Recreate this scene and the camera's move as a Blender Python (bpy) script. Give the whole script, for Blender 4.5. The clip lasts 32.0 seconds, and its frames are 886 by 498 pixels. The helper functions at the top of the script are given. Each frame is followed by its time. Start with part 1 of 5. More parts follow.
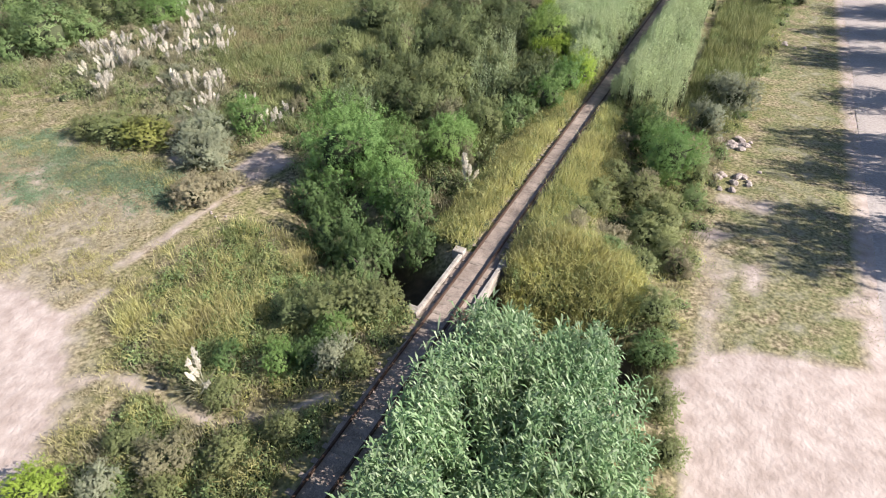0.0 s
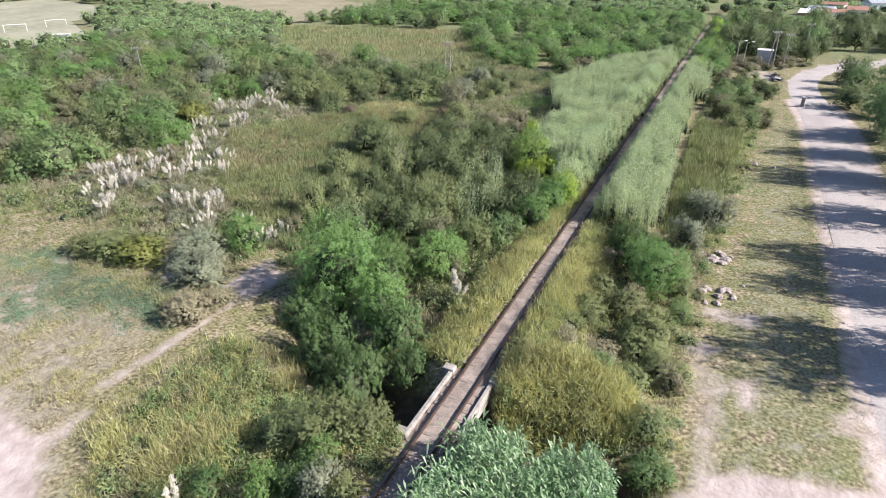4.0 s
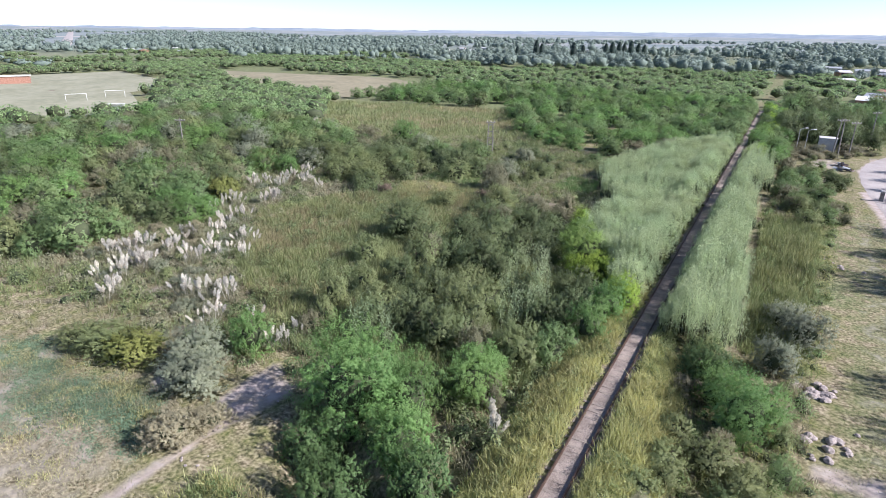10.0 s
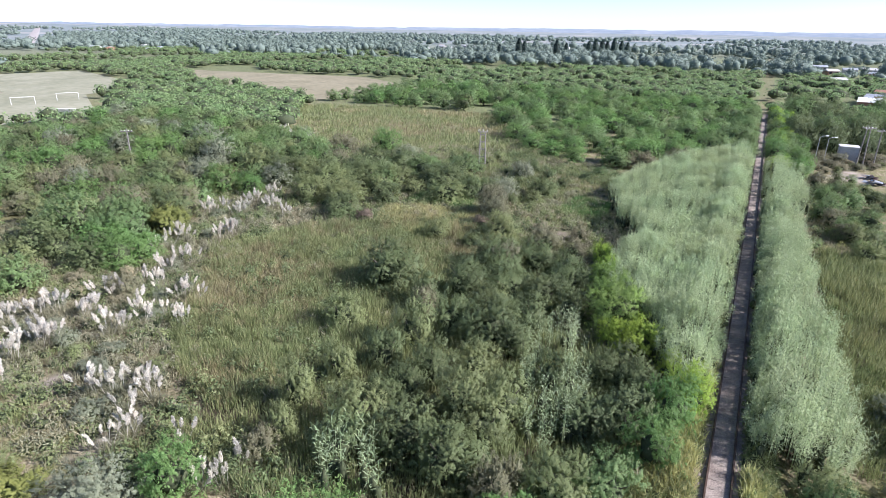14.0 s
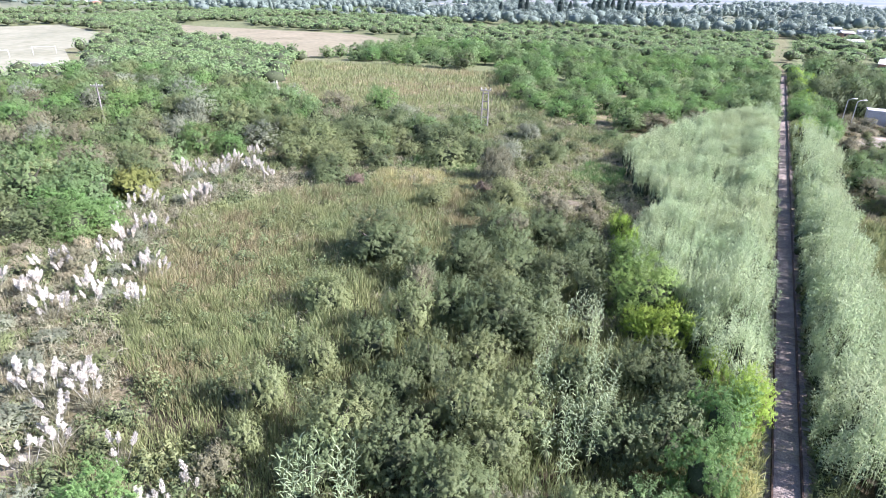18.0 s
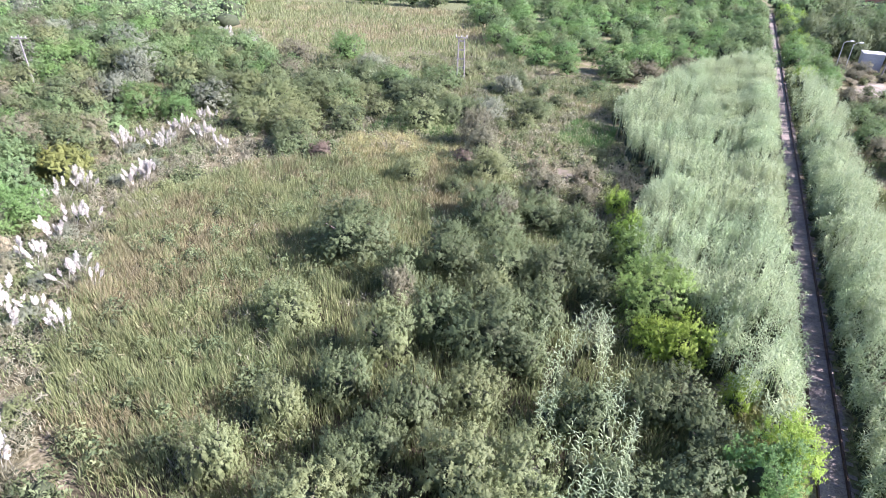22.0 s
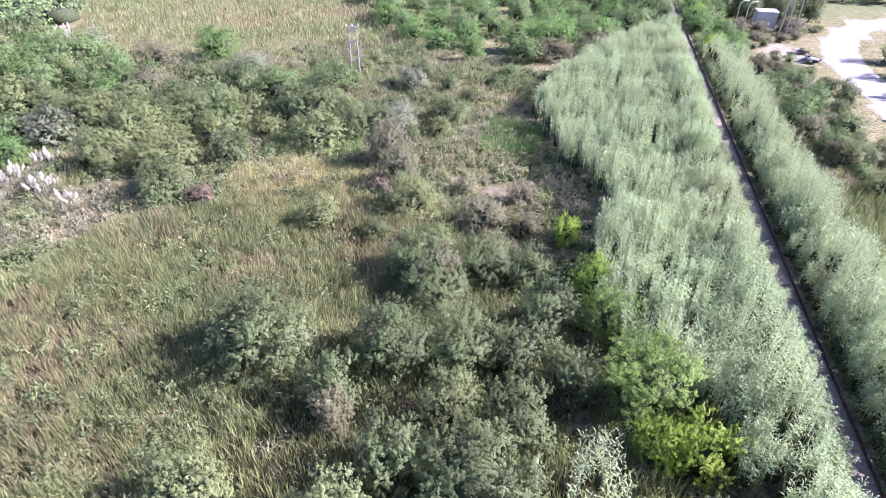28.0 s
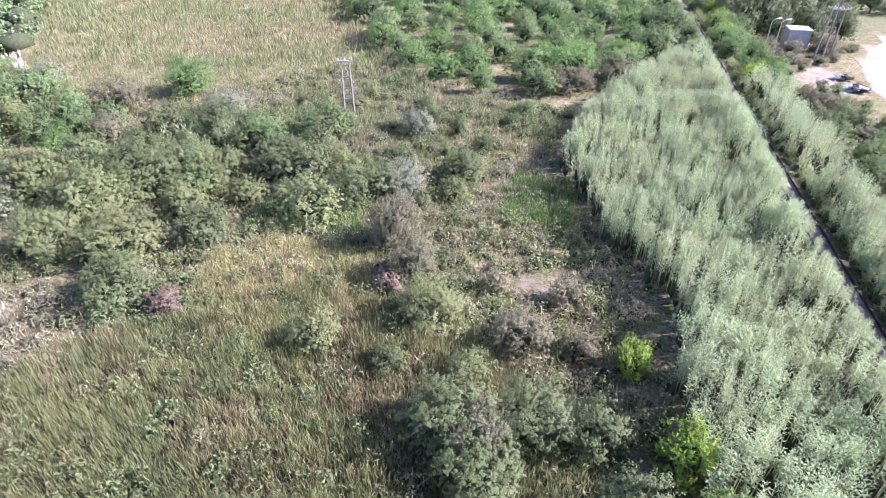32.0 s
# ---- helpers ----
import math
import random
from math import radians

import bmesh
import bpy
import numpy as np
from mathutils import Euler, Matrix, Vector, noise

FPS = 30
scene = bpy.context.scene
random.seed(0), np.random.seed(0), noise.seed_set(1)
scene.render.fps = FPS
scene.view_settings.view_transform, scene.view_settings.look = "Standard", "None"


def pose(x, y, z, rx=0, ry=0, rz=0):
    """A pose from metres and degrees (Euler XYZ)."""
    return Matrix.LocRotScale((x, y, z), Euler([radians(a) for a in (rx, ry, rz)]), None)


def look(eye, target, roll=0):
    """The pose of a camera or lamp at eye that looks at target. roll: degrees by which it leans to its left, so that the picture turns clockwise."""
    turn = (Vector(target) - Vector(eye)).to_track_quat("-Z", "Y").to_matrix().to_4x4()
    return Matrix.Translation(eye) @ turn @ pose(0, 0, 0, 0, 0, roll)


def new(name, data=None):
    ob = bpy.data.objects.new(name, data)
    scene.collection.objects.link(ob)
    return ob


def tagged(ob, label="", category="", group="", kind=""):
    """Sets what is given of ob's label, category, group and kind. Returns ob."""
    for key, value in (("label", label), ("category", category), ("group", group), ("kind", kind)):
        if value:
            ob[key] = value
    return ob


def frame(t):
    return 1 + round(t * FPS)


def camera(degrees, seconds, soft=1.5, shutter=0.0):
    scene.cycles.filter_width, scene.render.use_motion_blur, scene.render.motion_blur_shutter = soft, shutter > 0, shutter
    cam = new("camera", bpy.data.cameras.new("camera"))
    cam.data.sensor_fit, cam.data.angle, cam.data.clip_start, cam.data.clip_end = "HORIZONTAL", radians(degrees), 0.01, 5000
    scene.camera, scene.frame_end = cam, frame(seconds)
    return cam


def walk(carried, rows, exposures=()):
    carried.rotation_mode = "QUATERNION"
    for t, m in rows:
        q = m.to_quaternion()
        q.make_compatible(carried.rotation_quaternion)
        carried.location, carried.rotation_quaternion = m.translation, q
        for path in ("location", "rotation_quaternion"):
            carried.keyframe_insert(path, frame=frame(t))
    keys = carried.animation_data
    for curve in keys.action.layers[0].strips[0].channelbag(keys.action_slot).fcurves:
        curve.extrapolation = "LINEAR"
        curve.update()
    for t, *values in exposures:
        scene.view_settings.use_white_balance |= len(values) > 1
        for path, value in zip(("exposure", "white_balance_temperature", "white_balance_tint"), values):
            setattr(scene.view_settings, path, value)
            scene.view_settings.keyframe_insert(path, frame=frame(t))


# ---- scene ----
cam = camera(75.1, 32.0, soft=0.6)
PATH = [
    (0, (8.881, -21.822, 19.057), (8.162, -20.429, 17.815), -0.5),
    (0.5, (8.907, -21.851, 19.112), (8.189, -20.455, 17.872), -0.6),
    (1, (8.879, -21.830, 19.270), (8.154, -20.409, 18.062), -0.5),
    (1.5, (8.955, -21.862, 19.283), (8.216, -20.408, 18.125), -0.5),
    (2, (8.962, -21.884, 19.281), (8.214, -20.396, 18.174), -0.4),
    (2.5, (9.016, -21.859, 19.331), (8.259, -20.341, 18.270), -0.3),
    (3, (9.051, -21.831, 19.472), (8.283, -20.288, 18.459), -0.3),
    (3.5, (9.069, -21.833, 19.549), (8.292, -20.266, 18.580), -0.3),
    (5.5, (8.920, -21.924, 19.893), (8.112, -20.278, 19.093), -0.2),
    (6, (8.894, -21.921, 19.943), (8.080, -20.258, 19.186), -0.1),
    (6.5, (8.810, -21.838, 19.942), (7.989, -20.164, 19.218), -0.0),
    (7, (8.599, -21.588, 19.898), (7.776, -19.908, 19.190), 0.0),
    (7.5, (8.390, -21.080, 19.795), (7.564, -19.401, 19.088), 0.1),
    (8, (8.057, -20.185, 19.646), (7.224, -18.510, 18.939), 0.3),
    (8.5, (7.773, -19.173, 19.530), (6.880, -17.529, 18.824), 0.4),
    (9, (7.218, -18.102, 19.373), (6.285, -16.480, 18.667), 0.5),
    (9.5, (6.616, -17.087, 19.287), (5.672, -15.472, 18.581), 0.5),
    (10, (5.872, -15.979, 19.224), (4.932, -14.361, 18.518), 0.6),
    (10.5, (5.116, -14.879, 19.215), (4.182, -13.258, 18.508), 0.7),
    (11, (4.208, -13.636, 19.187), (3.281, -12.011, 18.479), 0.7),
    (11.5, (3.345, -12.389, 19.173), (2.425, -10.760, 18.464), 0.8),
    (12, (2.546, -11.104, 19.261), (1.636, -9.470, 18.552), 0.8),
    (12.5, (1.606, -9.724, 19.239), (0.704, -8.085, 18.532), 0.9),
    (13, (0.466, -8.180, 19.170), (-0.428, -6.536, 18.464), 0.9),
    (13.5, (-0.457, -7.016, 19.394), (-1.345, -5.370, 18.685), 0.8),
    (14, (-1.431, -5.716, 19.379), (-2.311, -4.068, 18.665), 0.7),
    (14.5, (-2.275, -4.641, 19.378), (-3.149, -2.991, 18.661), 0.7),
    (16.5, (-4.003, -0.892, 17.393), (-4.867, 0.755, 16.657), 1.3),
    (17, (-4.176, -0.728, 17.492), (-5.028, 0.909, 16.723), 1.3),
    (17.5, (-4.238, -0.626, 17.604), (-5.087, 1.000, 16.806), 1.3),
    (18, (-4.301, -0.558, 17.668), (-5.150, 1.054, 16.842), 1.3),
    (18.5, (-4.396, -0.356, 17.773), (-5.242, 1.240, 16.913), 1.4),
    (19, (-4.695, 0.081, 17.760), (-5.534, 1.664, 16.869), 1.5),
    (19.5, (-4.923, 0.708, 17.947), (-5.760, 2.272, 17.024), 1.5),
    (20, (-5.380, 1.506, 18.006), (-6.213, 3.054, 17.053), 1.5),
    (20.5, (-5.859, 2.278, 18.100), (-6.684, 3.816, 17.123), 1.4),
    (21, (-6.405, 3.163, 18.223), (-7.201, 4.707, 17.232), 1.3),
    (21.5, (-6.954, 3.932, 18.387), (-7.712, 5.489, 17.386), 1.4),
    (22, (-7.585, 4.823, 18.586), (-8.307, 6.391, 17.575), 1.3),
    (22.5, (-8.214, 5.629, 18.831), (-8.920, 7.191, 17.801), 1.4),
    (23, (-8.711, 6.499, 18.860), (-9.406, 8.054, 17.811), 1.5),
    (23.5, (-8.964, 7.356, 18.815), (-9.657, 8.902, 17.751), 1.2),
    (24, (-9.459, 8.072, 19.067), (-10.141, 9.604, 17.978), 1.1),
    (24.5, (-10.070, 8.417, 19.659), (-10.723, 9.942, 18.542), 0.9),
    (25, (-10.581, 9.085, 19.802), (-11.191, 10.622, 18.677), 0.8),
    (25.5, (-10.996, 9.688, 19.876), (-11.549, 11.249, 18.754), 0.5),
    (26, (-11.274, 10.414, 19.913), (-11.769, 11.997, 18.795), 0.2),
    (26.5, (-11.545, 10.970, 19.911), (-12.002, 12.566, 18.796), 0.0),
    (28.5, (-13.090, 14.564, 20.035), (-13.480, 16.179, 18.922), -0.0),
    (29, (-13.684, 15.710, 20.157), (-14.066, 17.327, 19.043), -0.0),
    (29.5, (-14.225, 16.878, 20.313), (-14.602, 18.495, 19.198), -0.1),
    (30, (-14.860, 18.216, 20.565), (-15.229, 19.831, 19.444), -0.0),
    (30.5, (-15.415, 19.532, 20.667), (-15.782, 21.148, 19.548), -0.1),
    (31, (-16.154, 21.054, 20.869), (-16.515, 22.669, 19.746), 0.0),
    (31.5, (-16.894, 22.529, 21.029), (-17.249, 24.140, 19.899), 0.3),
    (32, (-17.537, 24.110, 21.157), (-17.895, 25.724, 20.031), -0.2),
]
walk(cam, [(t, look(eye, target, roll)) for t, eye, target, roll in PATH],
     [(0, 1.10, 6850, 13), (3.5, 1.12, 6500, 13), (6, 1.12, 6250, 14), (7, 1.0, 6150, 14), (9, 0.97, 6050, 15), (13, 1.02, 5950, 16), (16.5, 1.36, 6000, 18), (17, 1.43, 6000, 19), (18, 1.66, 5850, 22), (19, 1.70, 5850, 24), (26, 1.84, 5800, 31), (32, 1.78, 5800, 34)])

# ---- light ----
SUN_EL, SUN_AZ = radians(34), radians(78)   # azimuth clockwise from +y
world = bpy.data.worlds.new("sky")
scene.world = world
world.use_nodes = True
wn = world.node_tree.nodes
sky = wn.new("ShaderNodeTexSky")
sky.sky_type, sky.sun_disc = "NISHITA", False
sky.sun_elevation, sky.sun_rotation = SUN_EL, SUN_AZ
sky.dust_density, sky.air_density, sky.ozone_density = 0.3, 0.6, 1.0
wn["Background"].inputs[1].default_value = 0.10
world.node_tree.links.new(sky.outputs[0], wn["Background"].inputs[0])
sun = new("sun", bpy.data.lights.new("sun", "SUN"))
sun.data.energy, sun.data.angle, sun.data.color = 5.0, radians(0.6), (1.0, 0.965, 0.92)
sd = Vector((math.sin(SUN_AZ) * math.cos(SUN_EL), math.cos(SUN_AZ) * math.cos(SUN_EL), math.sin(SUN_EL)))
sun.matrix_world = look(sd * 50, (0, 0, 0))


# ---- materials ----
def material(name, cols, scale=3.0, rough=0.8, bump=0.0, metal=0.0, fine=9.0):
    """Two scales of noise between three colours."""
    m = bpy.data.materials.new(name)
    m.use_nodes = True
    nt = m.node_tree
    b = nt.nodes["Principled BSDF"]
    b.inputs["Roughness"].default_value, b.inputs["Metallic"].default_value = rough, metal
    b.inputs["Specular IOR Level"].default_value = 0.25
    co = nt.nodes.new("ShaderNodeTexCoord")
    n1, n2 = nt.nodes.new("ShaderNodeTexNoise"), nt.nodes.new("ShaderNodeTexNoise")
    n1.inputs["Scale"].default_value, n2.inputs["Scale"].default_value = scale, scale * fine
    n1.inputs["Detail"].default_value = 4
    for n in (n1, n2):
        nt.links.new(co.outputs["Object"], n.inputs["Vector"])
    add = nt.nodes.new("ShaderNodeMath")
    add.operation = "ADD"
    nt.links.new(n1.outputs["Fac"], add.inputs[0])
    nt.links.new(n2.outputs["Fac"], add.inputs[1])
    ramp = nt.nodes.new("ShaderNodeMapRange")
    ramp.inputs[1].default_value, ramp.inputs[2].default_value = 0.7, 1.3
    nt.links.new(add.outputs[0], ramp.inputs[0])
    cr = nt.nodes.new("ShaderNodeValToRGB")
    cr.color_ramp.elements[0].color = (*cols[0], 1)
    cr.color_ramp.elements[1].color = (*cols[-1], 1)
    if len(cols) == 3:
        cr.color_ramp.elements.new(0.5).color = (*cols[1], 1)
    nt.links.new(ramp.outputs[0], cr.inputs[0])
    nt.links.new(cr.outputs[0], b.inputs["Base Color"])
    if bump:
        bp = nt.nodes.new("ShaderNodeBump")
        bp.inputs["Distance"].default_value = bump
        nt.links.new(n2.outputs["Fac"], bp.inputs["Height"])
        nt.links.new(bp.outputs[0], b.inputs["Normal"])
    return m


def leafy(name, dark, mid, light, trans=0.35, rough=0.6, spread=0.14, vary=0.6):
    """Foliage: every leaf its own tone, every plant its own shade, light passing through."""
    dark, light = ([b + (a - b) * vary for a, b in zip(c, mid)] for c in (dark, light))
    m = bpy.data.materials.new(name)
    m.use_nodes = True
    nt = m.node_tree
    b, out = nt.nodes["Principled BSDF"], nt.nodes["Material Output"]
    geo, info = nt.nodes.new("ShaderNodeNewGeometry"), nt.nodes.new("ShaderNodeObjectInfo")
    cr = nt.nodes.new("ShaderNodeValToRGB")
    cr.color_ramp.elements[0].color, cr.color_ramp.elements[1].color = (*dark, 1), (*light, 1)
    cr.color_ramp.elements.new(0.5).color = (*mid, 1)
    nt.links.new(geo.outputs["Random Per Island"], cr.inputs[0])
    hsv, mr = nt.nodes.new("ShaderNodeHueSaturation"), nt.nodes.new("ShaderNodeMapRange")
    mr.inputs[3].default_value, mr.inputs[4].default_value = 1 - spread, 1 + spread
    nt.links.new(info.outputs["Random"], mr.inputs[0])
    n3, m3, mu = nt.nodes.new("ShaderNodeTexNoise"), nt.nodes.new("ShaderNodeMapRange"), nt.nodes.new("ShaderNodeMath")
    n3.inputs["Scale"].default_value, n3.inputs["Detail"].default_value = 0.45, 3
    m3.inputs[1].default_value, m3.inputs[2].default_value, m3.inputs[3].default_value, m3.inputs[4].default_value = 0.3, 0.7, 0.78, 1.18
    mu.operation = "MULTIPLY"
    nt.links.new(geo.outputs["Position"], n3.inputs["Vector"])
    nt.links.new(n3.outputs["Fac"], m3.inputs[0])
    nt.links.new(mr.outputs[0], mu.inputs[0])
    nt.links.new(m3.outputs[0], mu.inputs[1])
    nt.links.new(mu.outputs[0], hsv.inputs["Value"])
    nz, mh, co = nt.nodes.new("ShaderNodeTexNoise"), nt.nodes.new("ShaderNodeMapRange"), nt.nodes.new("ShaderNodeNewGeometry")
    nz.inputs["Scale"].default_value = 0.16
    mh.inputs[1].default_value, mh.inputs[2].default_value = 0.3, 0.7
    mh.inputs[3].default_value, mh.inputs[4].default_value = 0.482, 0.51
    nt.links.new(co.outputs["Position"], nz.inputs["Vector"])
    nt.links.new(nz.outputs["Fac"], mh.inputs[0])
    nt.links.new(mh.outputs[0], hsv.inputs["Hue"])
    nt.links.new(cr.outputs[0], hsv.inputs["Color"])
    nt.links.new(hsv.outputs[0], b.inputs["Base Color"])
    b.inputs["Roughness"].default_value, b.inputs["Specular IOR Level"].default_value = rough, 0.3
    if trans:
        tr, mx = nt.nodes.new("ShaderNodeBsdfTranslucent"), nt.nodes.new("ShaderNodeMixShader")
        mx.inputs[0].default_value = trans
        nt.links.new(hsv.outputs[0], tr.inputs[0])
        nt.links.new(b.outputs[0], mx.inputs[1])
        nt.links.new(tr.outputs[0], mx.inputs[2])
        nt.links.new(mx.outputs[0], out.inputs[0])
    return m


LEAF = {
    "willow": leafy("fresh_green_foliage", (0.14, 0.25, 0.075), (0.19, 0.315, 0.10), (0.25, 0.38, 0.135), 0.45),
    "lime": leafy("lime_foliage", (0.24, 0.37, 0.055), (0.34, 0.47, 0.08), (0.42, 0.54, 0.12), 0.45),
    "dark": leafy("dull_green_foliage", (0.11, 0.145, 0.062), (0.165, 0.208, 0.09), (0.235, 0.275, 0.13), 0.36),
    "olive": leafy("olive_foliage", (0.17, 0.202, 0.085), (0.255, 0.295, 0.128), (0.35, 0.38, 0.188), 0.42),
    "wood": leafy("woodland_foliage", (0.165, 0.25, 0.10), (0.222, 0.315, 0.13), (0.285, 0.37, 0.168), 0.46),
    "fresh": leafy("light_green_foliage", (0.21, 0.32, 0.085), (0.28, 0.40, 0.115), (0.36, 0.48, 0.155), 0.48),
    "deep": leafy("deep_green_foliage", (0.075, 0.13, 0.045), (0.105, 0.178, 0.06), (0.15, 0.23, 0.085), 0.3),
    "grey": leafy("silvery_grey_foliage", (0.19, 0.212, 0.138), (0.27, 0.292, 0.195), (0.37, 0.385, 0.27), 0.34),
    "dry": leafy("grey_brown_twigs", (0.16, 0.155, 0.09), (0.235, 0.225, 0.132), (0.32, 0.30, 0.185), 0.3),
    "yellow": leafy("yellowing_foliage", (0.17, 0.185, 0.05), (0.23, 0.245, 0.07), (0.29, 0.30, 0.10), 0.25),
    # lightened and greyed: distance haze is part of this leaf colour
    "far": leafy("hazy_far_foliage", (0.13, 0.17, 0.135), (0.185, 0.23, 0.185), (0.25, 0.295, 0.245), 0.3),
    "cypress": leafy("cypress_foliage", (0.017, 0.032, 0.026), (0.028, 0.050, 0.039), (0.042, 0.066, 0.053), 0.1),
    "straw": leafy("straw_coloured_twigs", (0.27, 0.245, 0.15), (0.37, 0.335, 0.21), (0.48, 0.44, 0.295), 0.3),
    "red": leafy("rusty_dead_leaves", (0.15, 0.105, 0.08), (0.225, 0.165, 0.122), (0.30, 0.23, 0.17), 0.2),
}
CANE = leafy("cane_leaves", (0.25, 0.32, 0.155), (0.345, 0.415, 0.22), (0.45, 0.51, 0.31), 0.38, 0.75)
CANE_NEAR = leafy("green_cane_leaves", (0.12, 0.21, 0.095), (0.225, 0.335, 0.165), (0.40, 0.48, 0.31), 0.42, 0.42, vary=0.9)
REED = leafy("reed_blades", (0.125, 0.162, 0.068), (0.215, 0.245, 0.105), (0.32, 0.33, 0.16), 0.36, vary=0.85)
REED_DRY = leafy("dry_reed_blades", (0.20, 0.175, 0.085), (0.30, 0.27, 0.14), (0.39, 0.36, 0.20), 0.3, vary=0.9)
GRASS_Y = leafy("yellow_grass", (0.38, 0.385, 0.14), (0.51, 0.505, 0.21), (0.63, 0.61, 0.32), 0.55)
GRASS_G = leafy("green_grass", (0.16, 0.215, 0.082), (0.235, 0.282, 0.115), (0.33, 0.36, 0.18), 0.42)
GRASS_D = leafy("dry_grass", (0.235, 0.213, 0.13), (0.32, 0.292, 0.182), (0.43, 0.392, 0.265), 0.3)
GRASS_S = leafy("golden_grass_blades", (0.32, 0.31, 0.125), (0.44, 0.42, 0.19), (0.56, 0.53, 0.28), 0.5, vary=0.9)
LUSH = leafy("lush_grass_blades", (0.10, 0.19, 0.06), (0.14, 0.26, 0.08), (0.20, 0.33, 0.11), 0.35)
CLOVER = leafy("blue_green_weeds", (0.15, 0.225, 0.13), (0.19, 0.275, 0.165), (0.25, 0.33, 0.21), 0.3)
PLUME = leafy("pampas_plumes", (0.60, 0.55, 0.46), (0.73, 0.685, 0.60), (0.82, 0.785, 0.71), 0.5)
TUSSOCK = leafy("pampas_tussock", (0.22, 0.21, 0.13), (0.305, 0.292, 0.185), (0.39, 0.375, 0.25), 0.38, vary=0.9)
# near-black core colour: the shade between leaves, painted in
CORE_SHADE = material("shaded_crown_core", [(0.035, 0.045, 0.022), (0.06, 0.072, 0.036), (0.09, 0.10, 0.055)], 3, 0.95)
# core colour for far trees, lightened with the same painted haze
HAZY_CORE = material("hazy_far_core", [(0.105, 0.135, 0.112), (0.145, 0.18, 0.15), (0.18, 0.215, 0.18)], 0.3, 0.95)
BARK = material("bark", [(0.06, 0.05, 0.04), (0.13, 0.11, 0.09), (0.2, 0.17, 0.14)], 4, 0.9, 0.02)
CONCRETE = material("weathered_concrete", [(0.17, 0.15, 0.13), (0.30, 0.27, 0.24), (0.42, 0.385, 0.35)], 1.5, 0.9, 0.01)
RUST = material("rusty_steel", [(0.05, 0.03, 0.022), (0.09, 0.055, 0.04), (0.14, 0.10, 0.08)], 5, 0.6, 0.003, 0.4)
SLEEPER = material("old_timber", [(0.14, 0.113, 0.095), (0.235, 0.195, 0.165), (0.34, 0.285, 0.245)], 4, 0.9, 0.01)
BALLAST = material("dusty_ballast", [(0.16, 0.125, 0.105), (0.27, 0.218, 0.185), (0.38, 0.315, 0.27)], 1.2, 0.95, 0.03, fine=14)
ROAD = material("packed_dirt_road", [(0.29, 0.25, 0.235), (0.375, 0.33, 0.31), (0.44, 0.395, 0.37)], 0.25, 0.95, 0.02, fine=22)
WHITE = material("white_paint", [(0.6, 0.58, 0.55), (0.76, 0.75, 0.72), (0.82, 0.81, 0.8)], 2, 0.7)
GREYPAINT = material("grey_render", [(0.38, 0.36, 0.36), (0.5, 0.48, 0.47), (0.58, 0.56, 0.54)], 0.8, 0.85)
TIN = material("corrugated_tin", [(0.30, 0.31, 0.33), (0.42, 0.43, 0.45), (0.55, 0.56, 0.58)], 1.0, 0.5, 0, 0.3)
BRICKWALL = material("red_brick_walls", [(0.22, 0.11, 0.08), (0.32, 0.17, 0.12), (0.42, 0.25, 0.19)], 2, 0.9)
DARKGAP = material("dark_window_glass", [(0.02, 0.02, 0.025), (0.05, 0.05, 0.06), (0.08, 0.08, 0.09)], 1, 0.2)
RUBBLE = material("rubble", [(0.24, 0.20, 0.18), (0.36, 0.30, 0.275), (0.50, 0.44, 0.41)], 2, 0.9, 0.02)
POLEWOOD = material("grey_timber_poles", [(0.15, 0.13, 0.12), (0.24, 0.22, 0.2), (0.33, 0.3, 0.28)], 3, 0.9)
STEEL = material("galvanised_steel", [(0.38, 0.38, 0.39), (0.5, 0.5, 0.51), (0.6, 0.6, 0.61)], 3, 0.45, 0, 0.6)


